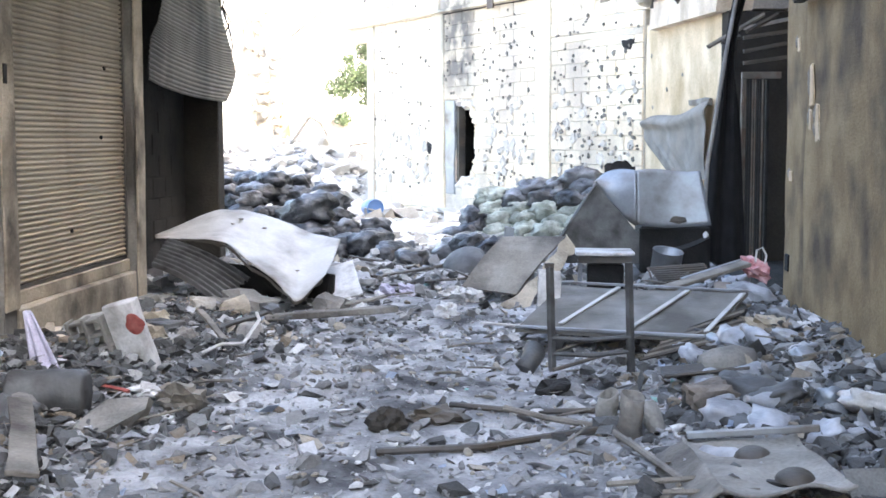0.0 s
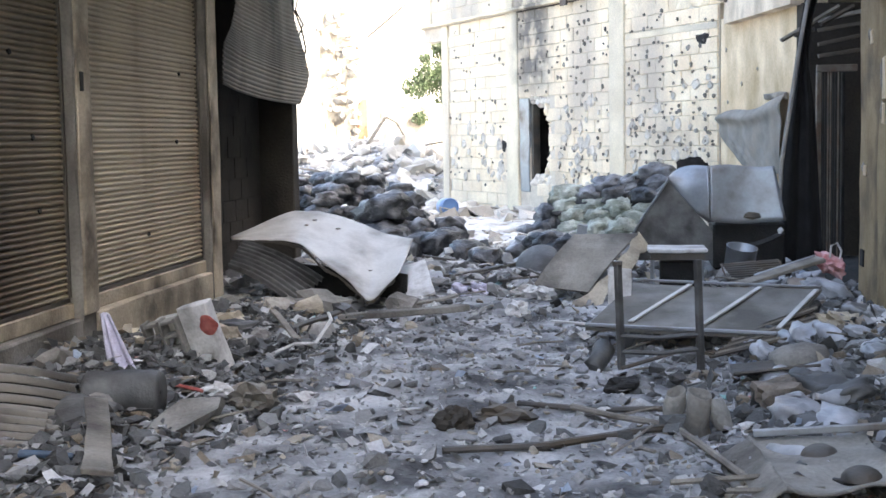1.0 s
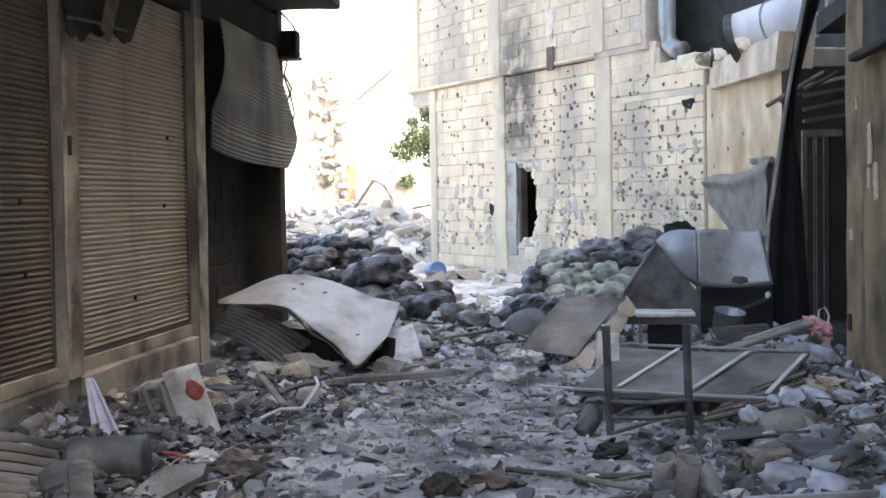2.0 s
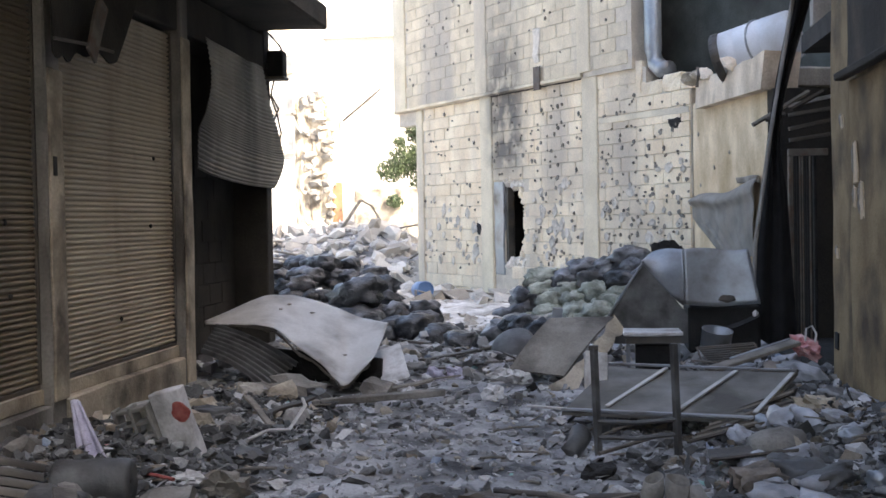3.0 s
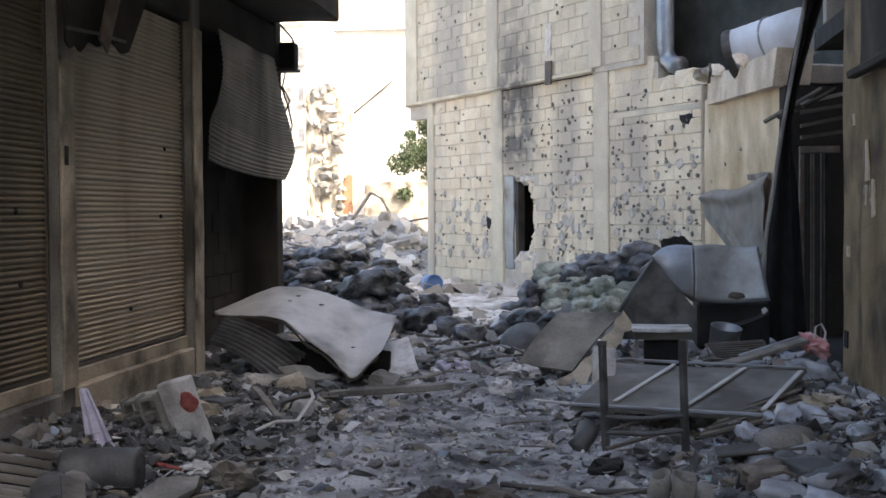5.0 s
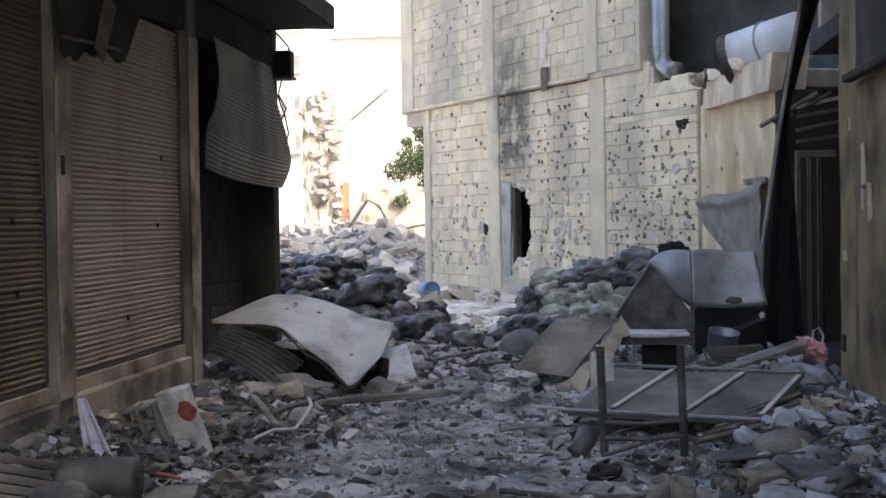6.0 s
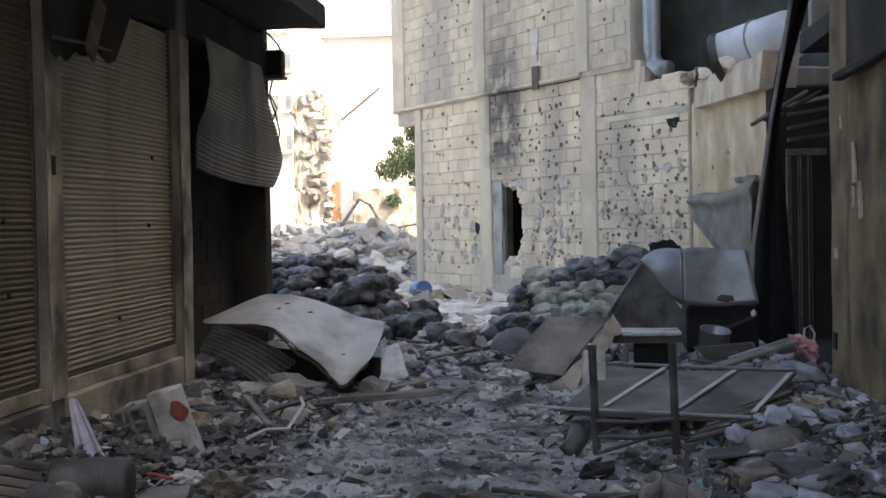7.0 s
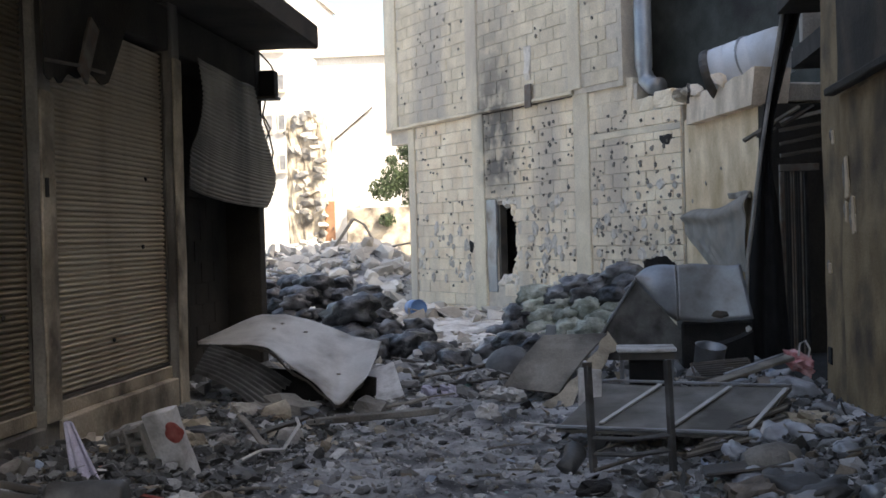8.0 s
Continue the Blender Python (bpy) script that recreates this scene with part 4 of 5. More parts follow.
for cx, cy, cz, r, n in ((-6.35, 41.6, 2.95, 0.45, 800), (-5.85, 41.8, 3.3, 0.6, 1500), (-5.5, 42, 4.2, 0.42, 800), (-4.9, 42, 3.4, 0.9, 1500), (-5.0, 42, 4.7, 0.55, 700), (-5.3, 41.8, 2.65, 0.5, 800), (-6.0, 39.85, 1.95, 0.24, 260), (-6.1, 41.8, 3.9, 0.2, 160)):
    for _ in range(n):
        d = Vector((rng.gauss(0, 1), rng.gauss(0, 1), rng.gauss(0, 1))).normalized() * r * rng.random() ** 0.4
        c = Vector((cx, cy, cz)) + Vector((d.x * 1.15, d.y, d.z * 0.85))
        q = Euler((rng.uniform(0, 6), rng.uniform(0, 6), rng.uniform(0, 6))).to_matrix()
        s = rng.uniform(0.035, 0.08)
        b0 = len(lv)
        lv += [tuple(c + q @ Vector(p) * s) for p in ((-1, 0, 0), (0, -0.45, 0.15), (1, 0, 0), (0, 0.45, 0.15))]
        lf.append((b0, b0 + 1, b0 + 2, b0 + 3))
part("crown", (lv, lf), LEAF, tree)


# ---- things in the street ----
# the big bent sheet and what lies under it
back = [(-3.34, 10.96, 0.53), (-3.08, 11.1, 0.64), (-2.86, 11.22, 0.73), (-2.66, 11.26, 0.75), (-2.44, 11.27, 0.71), (-2.22, 11.25, 0.62), (-2.02, 11.2, 0.53), (-1.74, 11.04, 0.50)]
fore = [(-3.32, 10.92, 0.53), (-2.95, 10.72, 0.54), (-2.62, 10.50, 0.51), (-2.36, 10.32, 0.35), (-2.13, 10.20, 0.22), (-2.0, 10.12, 0.12), (-1.93, 10.12, 0.11), (-1.76, 10.35, 0.27)]
bent = thing("bent_metal_sheet", (-2.3, 10.6, 0), "large pale sheet of metal bent into a wave on the rubble", "metal sheet")
part("sheet", sheet(lambda u, v: along(back, u).lerp(along(fore, u), v) + Vector((0, 0, 0.015 * math.sin(9 * u + 4 * v) + 0.012 * noise.noise(Vector((u * 12, v * 12, 3))))), 44, 18, 0.006), PALE_METAL, bent, smooth=True)
part("torn_rim", sheet(lambda u, v: along(fore, 0.10 + 0.88 * u) + Vector((0.01 * math.sin(31 * u), -0.012, -0.012 - v * (0.022 + 0.02 * noise.noise(Vector((u * 30, 0, 1)))))), 60, 2, 0.006), DARK_METAL, bent, "burnt curled rim")
for u, v in ((0.36, 0.35), (0.42, 0.2), (0.7, 0.6), (0.78, 0.62), (0.55, 0.25)):
    p = along(back, u).lerp(along(fore, u), v)
    part("dent", blob(0.022, 0.014, 0.008, Matrix.Translation(p + Vector((0, 0, 0.004))), u * 9, 0.5, 2, 1), PIT, bent)
solo("corrugated_sheet", sheet(lambda u, v: Vector((-3.20, 10.86, 0.52)).lerp(Vector((-2.42, 10.55, 0.22)), u).lerp(Vector((-3.24, 10.50, 0.32)).lerp(Vector((-2.62, 10.18, 0.05)), u), v) + Vector((0, -0.010, 0.014)) * math.sin(v * 2 * math.pi * 8) + Vector((0, 0, 0.04 * math.sin(math.pi * u))), 10, 96, 0.004),
     ASH_METAL, "scorched corrugated iron sheet leaning in the debris", "metal sheet")
solo("white_board", box(0, 0, 0, 0.24, 0.02, 0.62, pose(-1.72, 10.55, 0.03, -68, -16, 10), 0.004, rough=0.006, cuts=2), WHITE, "white painted board lying on the rubble", "board")
solo("dark_crate_side", box(0, 0, 0, 1.0, 0.04, 0.30, pose(-2.75, 10.75, 0.02, -8, 4, -6), 0.01, rough=0.02, cuts=3), CHAR_AND_HOLLOWS, "near-black board under the bent sheet", "board")
solo("concrete_lump", blob(0.20, 0.16, 0.13, pose(-2.32, 9.98, 0.06, 5, 10, 20), 4, 0.5, 1.2, 2, 0.5), PIER, "grey broken concrete lump", "concrete lump", "lumps")
solo("concrete_lump", blob(0.16, 0.12, 0.10, pose(-1.66, 10.05, 0.05, 5, 10, 70), 6, 0.5, 1.2, 2, 0.5), PIER, "grey broken concrete lump", "concrete lump", "lumps")


# sandbags
def sandbag(x, y, z, s, rz, tilt, mat, label, seed):
    return solo("sandbag", blob(0.23 * s, 0.17 * s, 0.125 * s, pose(x, y, z + 0.10 * s, tilt, random.uniform(-10, 10), rz), seed, 0.34, 1.7, 3, 0.28, 0.03, 0.5), mat, label, "sandbag", "sandbags", smooth=True)


srng = random.Random(5)
BLACK_BAG, GREEN_BAG = "black plastic sandbag slumped in a barricade heap", "pale green woven sandbag in the stacked barricade"
for level in range(7):
    x = -4.75 + 0.12 * (level % 2)
    while x < -1.75 - 0.12 * level:
        crest = 0.80 if x < -2.9 else 0.80 - 0.60 * (x + 2.9)
        z = 0.122 * level
        if z < crest:
            sandbag(x + srng.uniform(-0.05, 0.05), 15.1 - 0.25 * (x + 3.2) + 0.17 * level + srng.uniform(-0.12, 0.12), z + srng.uniform(-0.02, 0.05), srng.uniform(0.66, 0.92), srng.uniform(-50, 50), srng.uniform(-22, 22), BAG_DARK, BLACK_BAG, level * 20 + x)
        x += srng.uniform(0.21, 0.31)
for k, (x, y, z, s) in enumerate(((-2.66, 14.7, 0.42, 1.45), (-2.62, 14.5, 0.12, 1.35), (-2.2, 14.3, 0.06, 1.15), (-1.9, 14.1, 0.10, 1.15), (-1.6, 13.7, 0.04, 1.1), (-2.3, 14.0, 0.02, 1.1), (-1.35, 13.3, 0.02, 1.0), (-0.75, 13.9, 0.12, 1.1), (-0.45, 13.7, 0.10, 1.0), (-0.95, 14.2, 0.05, 1.0))):
    sandbag(x, y, z, s, 25 * k - 40, 6, BAG_DARK, BLACK_BAG, 70 + k)
for level in range(7):
    x = -1.0 + 0.13 * (level % 2) + 0.10 * level
    while x < 0.75:
        u = (x + 1.0) / 1.6
        z = 0.13 * level
        if z < 0.44 + 0.42 * min(1, u):
            dark = u < 0.16 or (u > 0.62 and z > 0.5) or srng.random() < 0.06
            sandbag(x, 16.4 - 0.9 * u + 0.10 * level + srng.uniform(-0.06, 0.06), z, srng.uniform(0.85, 1.1) * (1.15 if dark else 1), srng.uniform(-30, 30), srng.uniform(-12, 12), BAG_DARK if dark else BAG_PALE, "black plastic sandbag in the stacked barricade" if dark else GREEN_BAG, 100 + level * 9 + x)
        x += srng.uniform(0.27, 0.36)

# blue barrel on its side
bar = thing("plastic_barrel", (-2.62, 20.6, 0.0), "blue plastic barrel lying on its side, open end", "barrel")
bm_ = pose(-2.40, 18.6, 0.37, 88, 0, 20) @ Matrix.Scale(0.80, 4)
part("body", lathe([(0.02, -0.45), (0.13, -0.45), (0.145, -0.42), (0.145, -0.15), (0.152, -0.13), (0.145, -0.11), (0.145, 0.12), (0.135, 0.12), (0.13, -0.40), (0.02, -0.42)], 24, bm_), BLUE, bar, smooth=True)
part("rim", lathe([(0.135, 0.10), (0.155, 0.10), (0.157, 0.125), (0.150, 0.135), (0.135, 0.13), (0.135, 0.10)], 24, bm_), BLUE, bar, smooth=True)

# tipped metal bin
binn = thing("metal_bin", (0.9, 11.6, 0), "tipped galvanised metal bin, dark inside, flap bent up", "metal bin")
part("flap", sheet(lambda u, v: (0.80 + (0.56 + 0.09 * v) * u, 11.50 + 0.03 * math.sin(3 * u) - 0.10 * v, 1.085 - 0.485 * v + 0.012 * math.sin(6 * u + 2 * v)), 18, 12, 0.012), GREY_METAL, binn, "dented blue-grey metal flap", smooth=True)
upper = [(0.45, 11.62, 0.98), (0.55, 11.66, 1.06), (0.67, 11.60, 1.09), (0.80, 11.51, 1.085)]
lower = [(0.46, 11.55, 0.94), (0.60, 11.48, 0.78), (0.72, 11.43, 0.66), (0.80, 11.40, 0.60)]
part("curved_top", sheet(lambda u, v: along(upper, u).lerp(along(lower, u), v) + Vector((0, -0.06 * math.sin(math.pi * v), 0.03 * math.sin(math.pi * v))), 14, 10, 0.012), GREY_METAL, binn, "curved dented grey shell", smooth=True)
# darker metal here carries the shade on the bin's turned side
part("side", prism([(0.12, 0.46), (0.45, 0.965), (0.60, 0.79), (0.72, 0.66), (0.83, 0.52), (0.83, 0.27), (0.20, 0.27)], 0.02, pose(0, 11.44, 0)), ASH_METAL, binn, "side plate with its shade put in the dark colour")
part("side_rim", tube([(0.11, 11.43, 0.45), (0.28, 11.43, 0.72), (0.45, 11.43, 0.975)], 0.013, 6), GREY_METAL, binn)
# solid black box stands in for the shade inside the bin
part("inner_box", box(0.84, 11.50, 0.18, 1.46, 12.1, 0.59, bevel=0.02), CHAR_AND_HOLLOWS, binn)
part("lower_lip", sheet(lambda u, v: (0.98 + 0.45 * u, 11.40 - 0.06 * v, 0.40 + 0.13 * u * u - 0.03 * v), 10, 3, 0.012), CHAR_AND_HOLLOWS, binn)
part("hinge", blob(0.03, 0.02, 0.035, pose(1.40, 11.38, 0.52), 2, 0.4, 2, 1), WHITE, binn)
part("burn_spot", blob(0.07, 0.008, 0.03, pose(1.17, 11.41, 0.66, -12, 0, 0), 8, 0.8, 2, 2), DARK_METAL, binn)
part("torn_rag", sheet(lambda u, v: (0.54 + 0.27 * u, 11.72 - 0.05 * v, 1.11 + 0.05 * math.sin(3.1 * u) - 0.11 * v + 0.05 * noise.noise(Vector((u * 5, v * 2, 3))) * (1 - v)), 12, 4, 0.02), CHAR_AND_HOLLOWS, binn, "burnt rag caught on the rim")

# white-topped stool
st = thing("stool", (0.5, 10.9, 0), "small metal stool with a dusty white top", "stool")
part("top", box(0.26, 10.72, 0.40, 0.74, 11.1, 0.435, bevel=0.008, rough=0.006, cuts=1), WHITE, st)
part("apron", box(0.28, 10.74, 0.34, 0.72, 10.76, 0.396), DARK_METAL, st)
for x in (0.30, 0.70):
    for y in (10.76, 11.06):
        part("leg", tube([(x, y, 0.0), (x, y, 0.34)], 0.016, 6), GREY_METAL, st)
solo("dark_box", box(0.36, 10.82, 0.05, 0.66, 11.02, 0.32, bevel=0.01), CHAR_AND_HOLLOWS, "near-black box under the stool", "box")
solo("cooking_pot", lathe([(0.02, 0.0), (0.10, 0.0), (0.125, 0.03), (0.13, 0.2), (0.135, 0.205), (0.12, 0.2), (0.115, 0.03), (0.02, 0.02)], 20, pose(1.02, 11.1, 0.22, 12, 8, 0)), GREY_METAL, "grey dented cooking pot in the rubble", "pot", smooth=True)
solo("oven_rack", tube([(0.85, 10.75, 0.3), (1.3, 10.7, 0.34), (1.34, 10.5, 0.24), (0.88, 10.52, 0.2), (0.85, 10.75, 0.3)], 0.010, 5), RUST, "bent rusty wire rack", "rack")
for k in range(6):
    solo("thin_slat", tube([(0.86 + 0.01 * k, 10.72 - 0.04 * k, 0.29 - 0.012 * k), (1.32, 10.68 - 0.035 * k, 0.33 - 0.016 * k)], 0.009, 5), DARK_METAL, "burnt thin slat in the heap", "slat", "thin slats")

# leaning board with torn edge
bd = thing("leaning_board", (-0.2, 11.1, 0), "dirty brown board leaning on debris with a torn pale edge", "board")
part("face", sheet(lambda u, v: Vector((-0.36, 11.4, 0.50)).lerp(Vector((0.20, 11.35, 0.51)), u).lerp(Vector((-0.70, 11.0, 0.10)).lerp(Vector((-0.23, 10.75, 0.07)), u), v) + Vector((0, 0, 0.03 * math.sin(math.pi * v))), 10, 12, 0.018), BOARD, bd)
part("torn_edge", sheet(lambda u, v: along([(0.19, 11.33, 0.53), (0.08, 11.1, 0.38), (-0.12, 10.75, 0.17), (-0.36, 10.3, 0.03)], u) + Vector((0.08 * v + 0.015 * math.sin(25 * u), -0.06 * v, -0.10 * v * (1 + 0.3 * math.sin(17 * u)))), 30, 4, 0.014), SILL, bd, "frayed pale edge")
solo("round_lid", lathe([(0.005, 0.05), (0.10, 0.045), (0.18, 0.02), (0.21, 0.0), (0.21, -0.03), (0.19, -0.03), (0.005, -0.02)], 24, pose(-0.74, 12.2, 0.20, 42, 0, -20)), ASH_METAL, "grey round metal lid propped in rubble", "lid", smooth=True)
solo("upright_plate", box(0, 0, 0, 0.10, 0.02, 0.42, pose(-0.42, 12.6, 0.1, -6, 8, 10), 0.006), GREY_METAL, "narrow metal plate standing in debris", "plate")
solo("upright_plate", box(0, 0, 0, 0.16, 0.02, 0.26, pose(-0.06, 9.0, 0.20, -10, 4, 8), 0.006, rough=0.01, cuts=1), WHITE, "pale broken plate standing by the frame", "plate")

# table frame and fallen door
fs = thing("table_frame", (0.25, 7.4, 0), "rusty tubular table frame standing without its top", "table frame")
for a, b in (((0.01, 7.44, 0.64), (0.03, 7.42, -0.02)), ((0.46, 7.46, 0.66), (0.48, 7.44, -0.02))):
    part("leg", box(-0.021, -0.016, 0, 0.021, 0.016, (Vector(a) - Vector(b)).length, Matrix.Translation(b) @ (Vector(a) - Vector(b)).to_track_quat("Z", "Y").to_matrix().to_4x4(), 0.004), ASH_METAL, fs)
for z, zz in ((0.225, 0.235), (0.135, 0.15)):
    part("crossbar", tube([(0.02, 7.42, z), (0.25, 7.44, z - 0.012), (0.48, 7.44, zz)], 0.014, 6), ASH_METAL, fs)
part("stay", tube([(0.03, 7.36, 0.05), (0.45, 7.8, 0.10)], 0.012, 6), RUST, fs)
part("foot_cap", box(-0.02, 7.42, 0.63, 0.035, 7.46, 0.655), DARK_METAL, fs)
dr = thing("fallen_door", (0.5, 8.7, 0.1), "fallen grey metal door with pale diagonal braces", "door")
dq = [Vector(p) for p in ((-0.20, 8.34, 0.13), (0.97, 8.04, 0.12), (1.37, 8.91, 0.30), (0.12, 9.40, 0.30))]
part("leaf", sheet(lambda u, v: dq[0].lerp(dq[1], u).lerp(dq[3].lerp(dq[2], u), v) + Vector((0, 0, 0.012 * math.sin(5 * u) * math.sin(4 * v))), 16, 10, 0.02), DOOR_GREY, dr, "dusty scorched door leaf")


def on_door(u, v, h=0.02):
    return dq[0].lerp(dq[1], u).lerp(dq[3].lerp(dq[2], u), v) + Vector((0, 0, h))


def strip(p, q, w, h, mat, name, parent, label=""):
    d = Vector(q) - Vector(p)
    m = Matrix.Translation(p) @ d.to_track_quat("X", "Z").to_matrix().to_4x4()
    return part(name, box(0, -w / 2, 0, d.length, w / 2, h, m, 0.003), mat, parent, label)


for u0, u1 in ((0.22, 0.33), (0.60, 0.70), (0.985, 0.985)):
    strip(on_door(u0, 0.1), on_door(u1, 0.95), 0.035, 0.014, PALE_METAL, "brace", dr, "pale metal brace")
strip(Vector((-0.43, 8.64, 0.13)), on_door(0.12, 0.0), 0.035, 0.014, PALE_METAL, "loose_rail", dr)
strip(on_door(0, 0), on_door(1, 0), 0.03, 0.018, GREY_METAL, "rail", dr)
strip(on_door(0, 1), on_door(1, 1), 0.03, 0.018, GREY_METAL, "rail", dr)
for k in range(9):
    y = 7.75 + 0.06 * k
    solo("burnt_lath", tube([(0.55 + 0.03 * k, y, 0.05 + 0.01 * k), (1.25 + 0.03 * (k % 3), y + 0.35, 0.16 + 0.012 * k)], 0.011, 5), WOOD if k % 2 else DARK_METAL, "scorched wooden lath in the heap beside the door", "lath", "laths")

# hollow block with the red daub, slab, rag, pot
hb = thing("hollow_block", (-2.45, 7.4, 0.02), "tipped hollow concrete block slab with a red daub", "concrete block")
hm = pose(-2.18, 7.05, 0.08, 14, -13, -14)
part("body", box(-0.20, 0.0, 0.0, 0.0, 0.08, 0.42, hm, 0.006, rough=0.012, cuts=3), WHITE, hb)
part("core", box(-0.43, 0.06, 0.02, -0.204, 0.16, 0.36, hm, 0.006), SOOTY, hb)
for i in range(5):
    part("web", box(-0.43, -0.02, 0.02 + 0.082 * i, -0.204, 0.056, 0.04 + 0.082 * i, hm, 0.003), PIER, hb)
for x in (-0.45, -0.34, -0.23):
    part("web", box(x, -0.026, 0.0, x + 0.022, 0.056, 0.38, hm, 0.003), PIER, hb)
part("red_daub", blob(0.065, 0.008, 0.055, hm @ pose(-0.02, -0.004, 0.29, 0, 30, 0), 4, 0.35, 1.1, 3), RED, hb, "faded red paint daub")
solo("concrete_slab", box(-2.98, 7.12, 0.20, -2.58, 7.46, 0.255, pose(0, 0, 0, 0, 0, 0), 0.008, rough=0.02, cuts=2), RENDER_COL, "broken pale concrete slab by the sill", "slab")
solo("slab_support", blob(0.16, 0.13, 0.12, pose(-2.78, 7.32, 0.12), 3, 0.5, 1.4, 2, 0.4), PIER, "grey concrete lump beneath a slab", "concrete lump")
solo("hanging_rag", sheet(lambda u, v: (-2.80 + 0.006 * math.sin(7 * u) + (0.05 + 0.13 * v) * u + 0.13 * v, 6.72 - 0.22 * v + 0.02 * math.sin(11 * u), 0.45 - 0.33 * v + 0.004 * math.sin(13 * u)), 14, 14, 0.012), LILAC, "lilac-white rag draped over the rubble", "rag", smooth=True)
solo("dented_drum", lathe([(0.01, 0.0), (0.10, 0.0), (0.115, 0.02), (0.108, 0.12), (0.118, 0.2), (0.112, 0.36), (0.10, 0.38), (0.01, 0.37)], 18, pose(-2.60, 6.02, 0.15, 0, 90, 6)), ASH_METAL, "soot-grey dented drum lying on its side", "drum", smooth=True)
for k in range(2):
    scrap = thing("shutter_scrap", (-2.85, 5.3 - 0.4 * k, 0.1), "torn grey corrugated shutter strip heaped by the wall", "shutter scrap", "shutter scraps")
    for j in range(7):
        def strip_of(u, v, j=j, k=k):
            w = (j + 0.78 * u) / 7
            a = Vector((-3.20, 5.45 - 0.45 * k, 0.40 - 0.12 * k)).lerp(Vector((-2.63 + 0.05 * k, 6.0 - 0.45 * k, 0.24 - 0.09 * k)), v)
            b = Vector((-3.02, 5.02 - 0.45 * k, 0.14 - 0.05 * k)).lerp(Vector((-2.52 + 0.06 * k, 5.62 - 0.45 * k, 0.0)), v)
            return a.lerp(b, w) + Vector((0, -0.012, 0.016)) * math.sin(math.pi * u) + Vector((0, 0, 0.03 * math.sin(math.pi * v)))
        part("slat", sheet(strip_of, 6, 10, 0.005), SHUT_DARK, scrap)
    # black sheet under the slats stands in for shade in the gaps
    part("backing", sheet(lambda u, v: Vector((-3.22, 5.42 - 0.45 * k, 0.36 - 0.12 * k)).lerp(Vector((-2.66, 5.95 - 0.45 * k, 0.20 - 0.09 * k)), v).lerp(Vector((-3.04, 5.02 - 0.45 * k, 0.09 - 0.05 * k)).lerp(Vector((-2.55, 5.6 - 0.45 * k, -0.04)), v), u), 4, 4, 0.006), CHAR_AND_HOLLOWS, scrap)
solo("broken_plank", box(0, 0, 0, 0.90, 0.11, 0.025, pose(-1.95, 4.72, 0.09, 4, -7, 112), 0.004, rough=0.02, cuts=4), BOARD, "weathered plank leaning on the heap", "plank")
solo("blue_scrap", box(0, 0, 0, 0.22, 0.05, 0.02, pose(-2.45, 4.95, 0.10, 4, 8, 18), 0.004, rough=0.008, cuts=1), NAVY, "faded blue plastic strip", "scrap")
solo("red_tube", tube([(-2.30, 6.46, 0.11), (-2.22, 6.44, 0.10), (-2.13, 6.40, 0.09)], 0.010, 6), RED, "short red plastic tube in the rubble", "tube")
solo("burnt_rag", blob(0.14, 0.12, 0.07, pose(-1.82, 6.30, 0.07, 10, 20, 120), 12, 0.7, 2.2, 3), WOOD, "crumpled brown burnt rag", "rag")
solo("white_bag", blob(0.08, 0.06, 0.04, pose(-2.06, 6.45, 0.08), 14, 0.6, 2.4, 3), WHITE, "crumpled white plastic bag", "bag")
solo("bent_wire", tube([(-2.15, 7.6, 0.05), (-1.98, 7.75, 0.12), (-1.88, 7.9, 0.10), (-1.82, 8.1, 0.22), (-1.86, 8.2, 0.25)], 0.012, 5), WHITE, "curled pale cable in the debris", "cable")
solo("long_beam", box(0, 0, 0, 1.0, 0.08, 0.05, pose(-2.05, 9.35, 0.03, 0, -2, 18), 0.006, rough=0.012, cuts=4), PIER, "dusty beam lying across the street", "beam")
for k, (x, y, rz, L) in enumerate(((-2.2, 8.6, 60, 0.5), (-1.7, 9.9, 20, 0.5), (-2.05, 8.2, 120, 0.6), (-1.35, 11.5, -14, 0.42), (-1.5, 11.7, 16, 0.45), (-1.45, 11.9, 6, 0.42), (-1.55, 11.2, -25, 0.4))):
    solo("splintered_plank", box(0, 0, 0, L, 0.05, 0.022, pose(x, y, rise(x, y) + 0.04, 6, -6 - 3 * (k % 3), rz), 0.004, rough=0.012, cuts=3), WOOD if k in (1, 2) else DARK_METAL, "splintered dusty plank among the rubble", "plank", "planks")
for k, (x, y, s_) in enumerate(((-1.32, 11.1, 0.11), (-1.16, 11.1, 0.10), (-0.62, 10.85, 0.13), (-0.78, 10.95, 0.10), (-1.62, 10.3, 0.10), (-1.44, 9.9, 0.09), (-0.75, 9.9, 0.10))):
    solo("crumpled_sheet", blob(s_, s_ * 0.8, s_ * 0.55, pose(x, y, rise(x, y) + 0.03, 10 * k, 14, 50 * k), k + 3.3, 0.6, 1.9, 3, 0.35, 0, 0.6), LILAC if k < 2 else WHITE, "crumpled lilac-white cloth on the ground" if k < 2 else "crumpled white sheet on the ground", "paper", "papers")

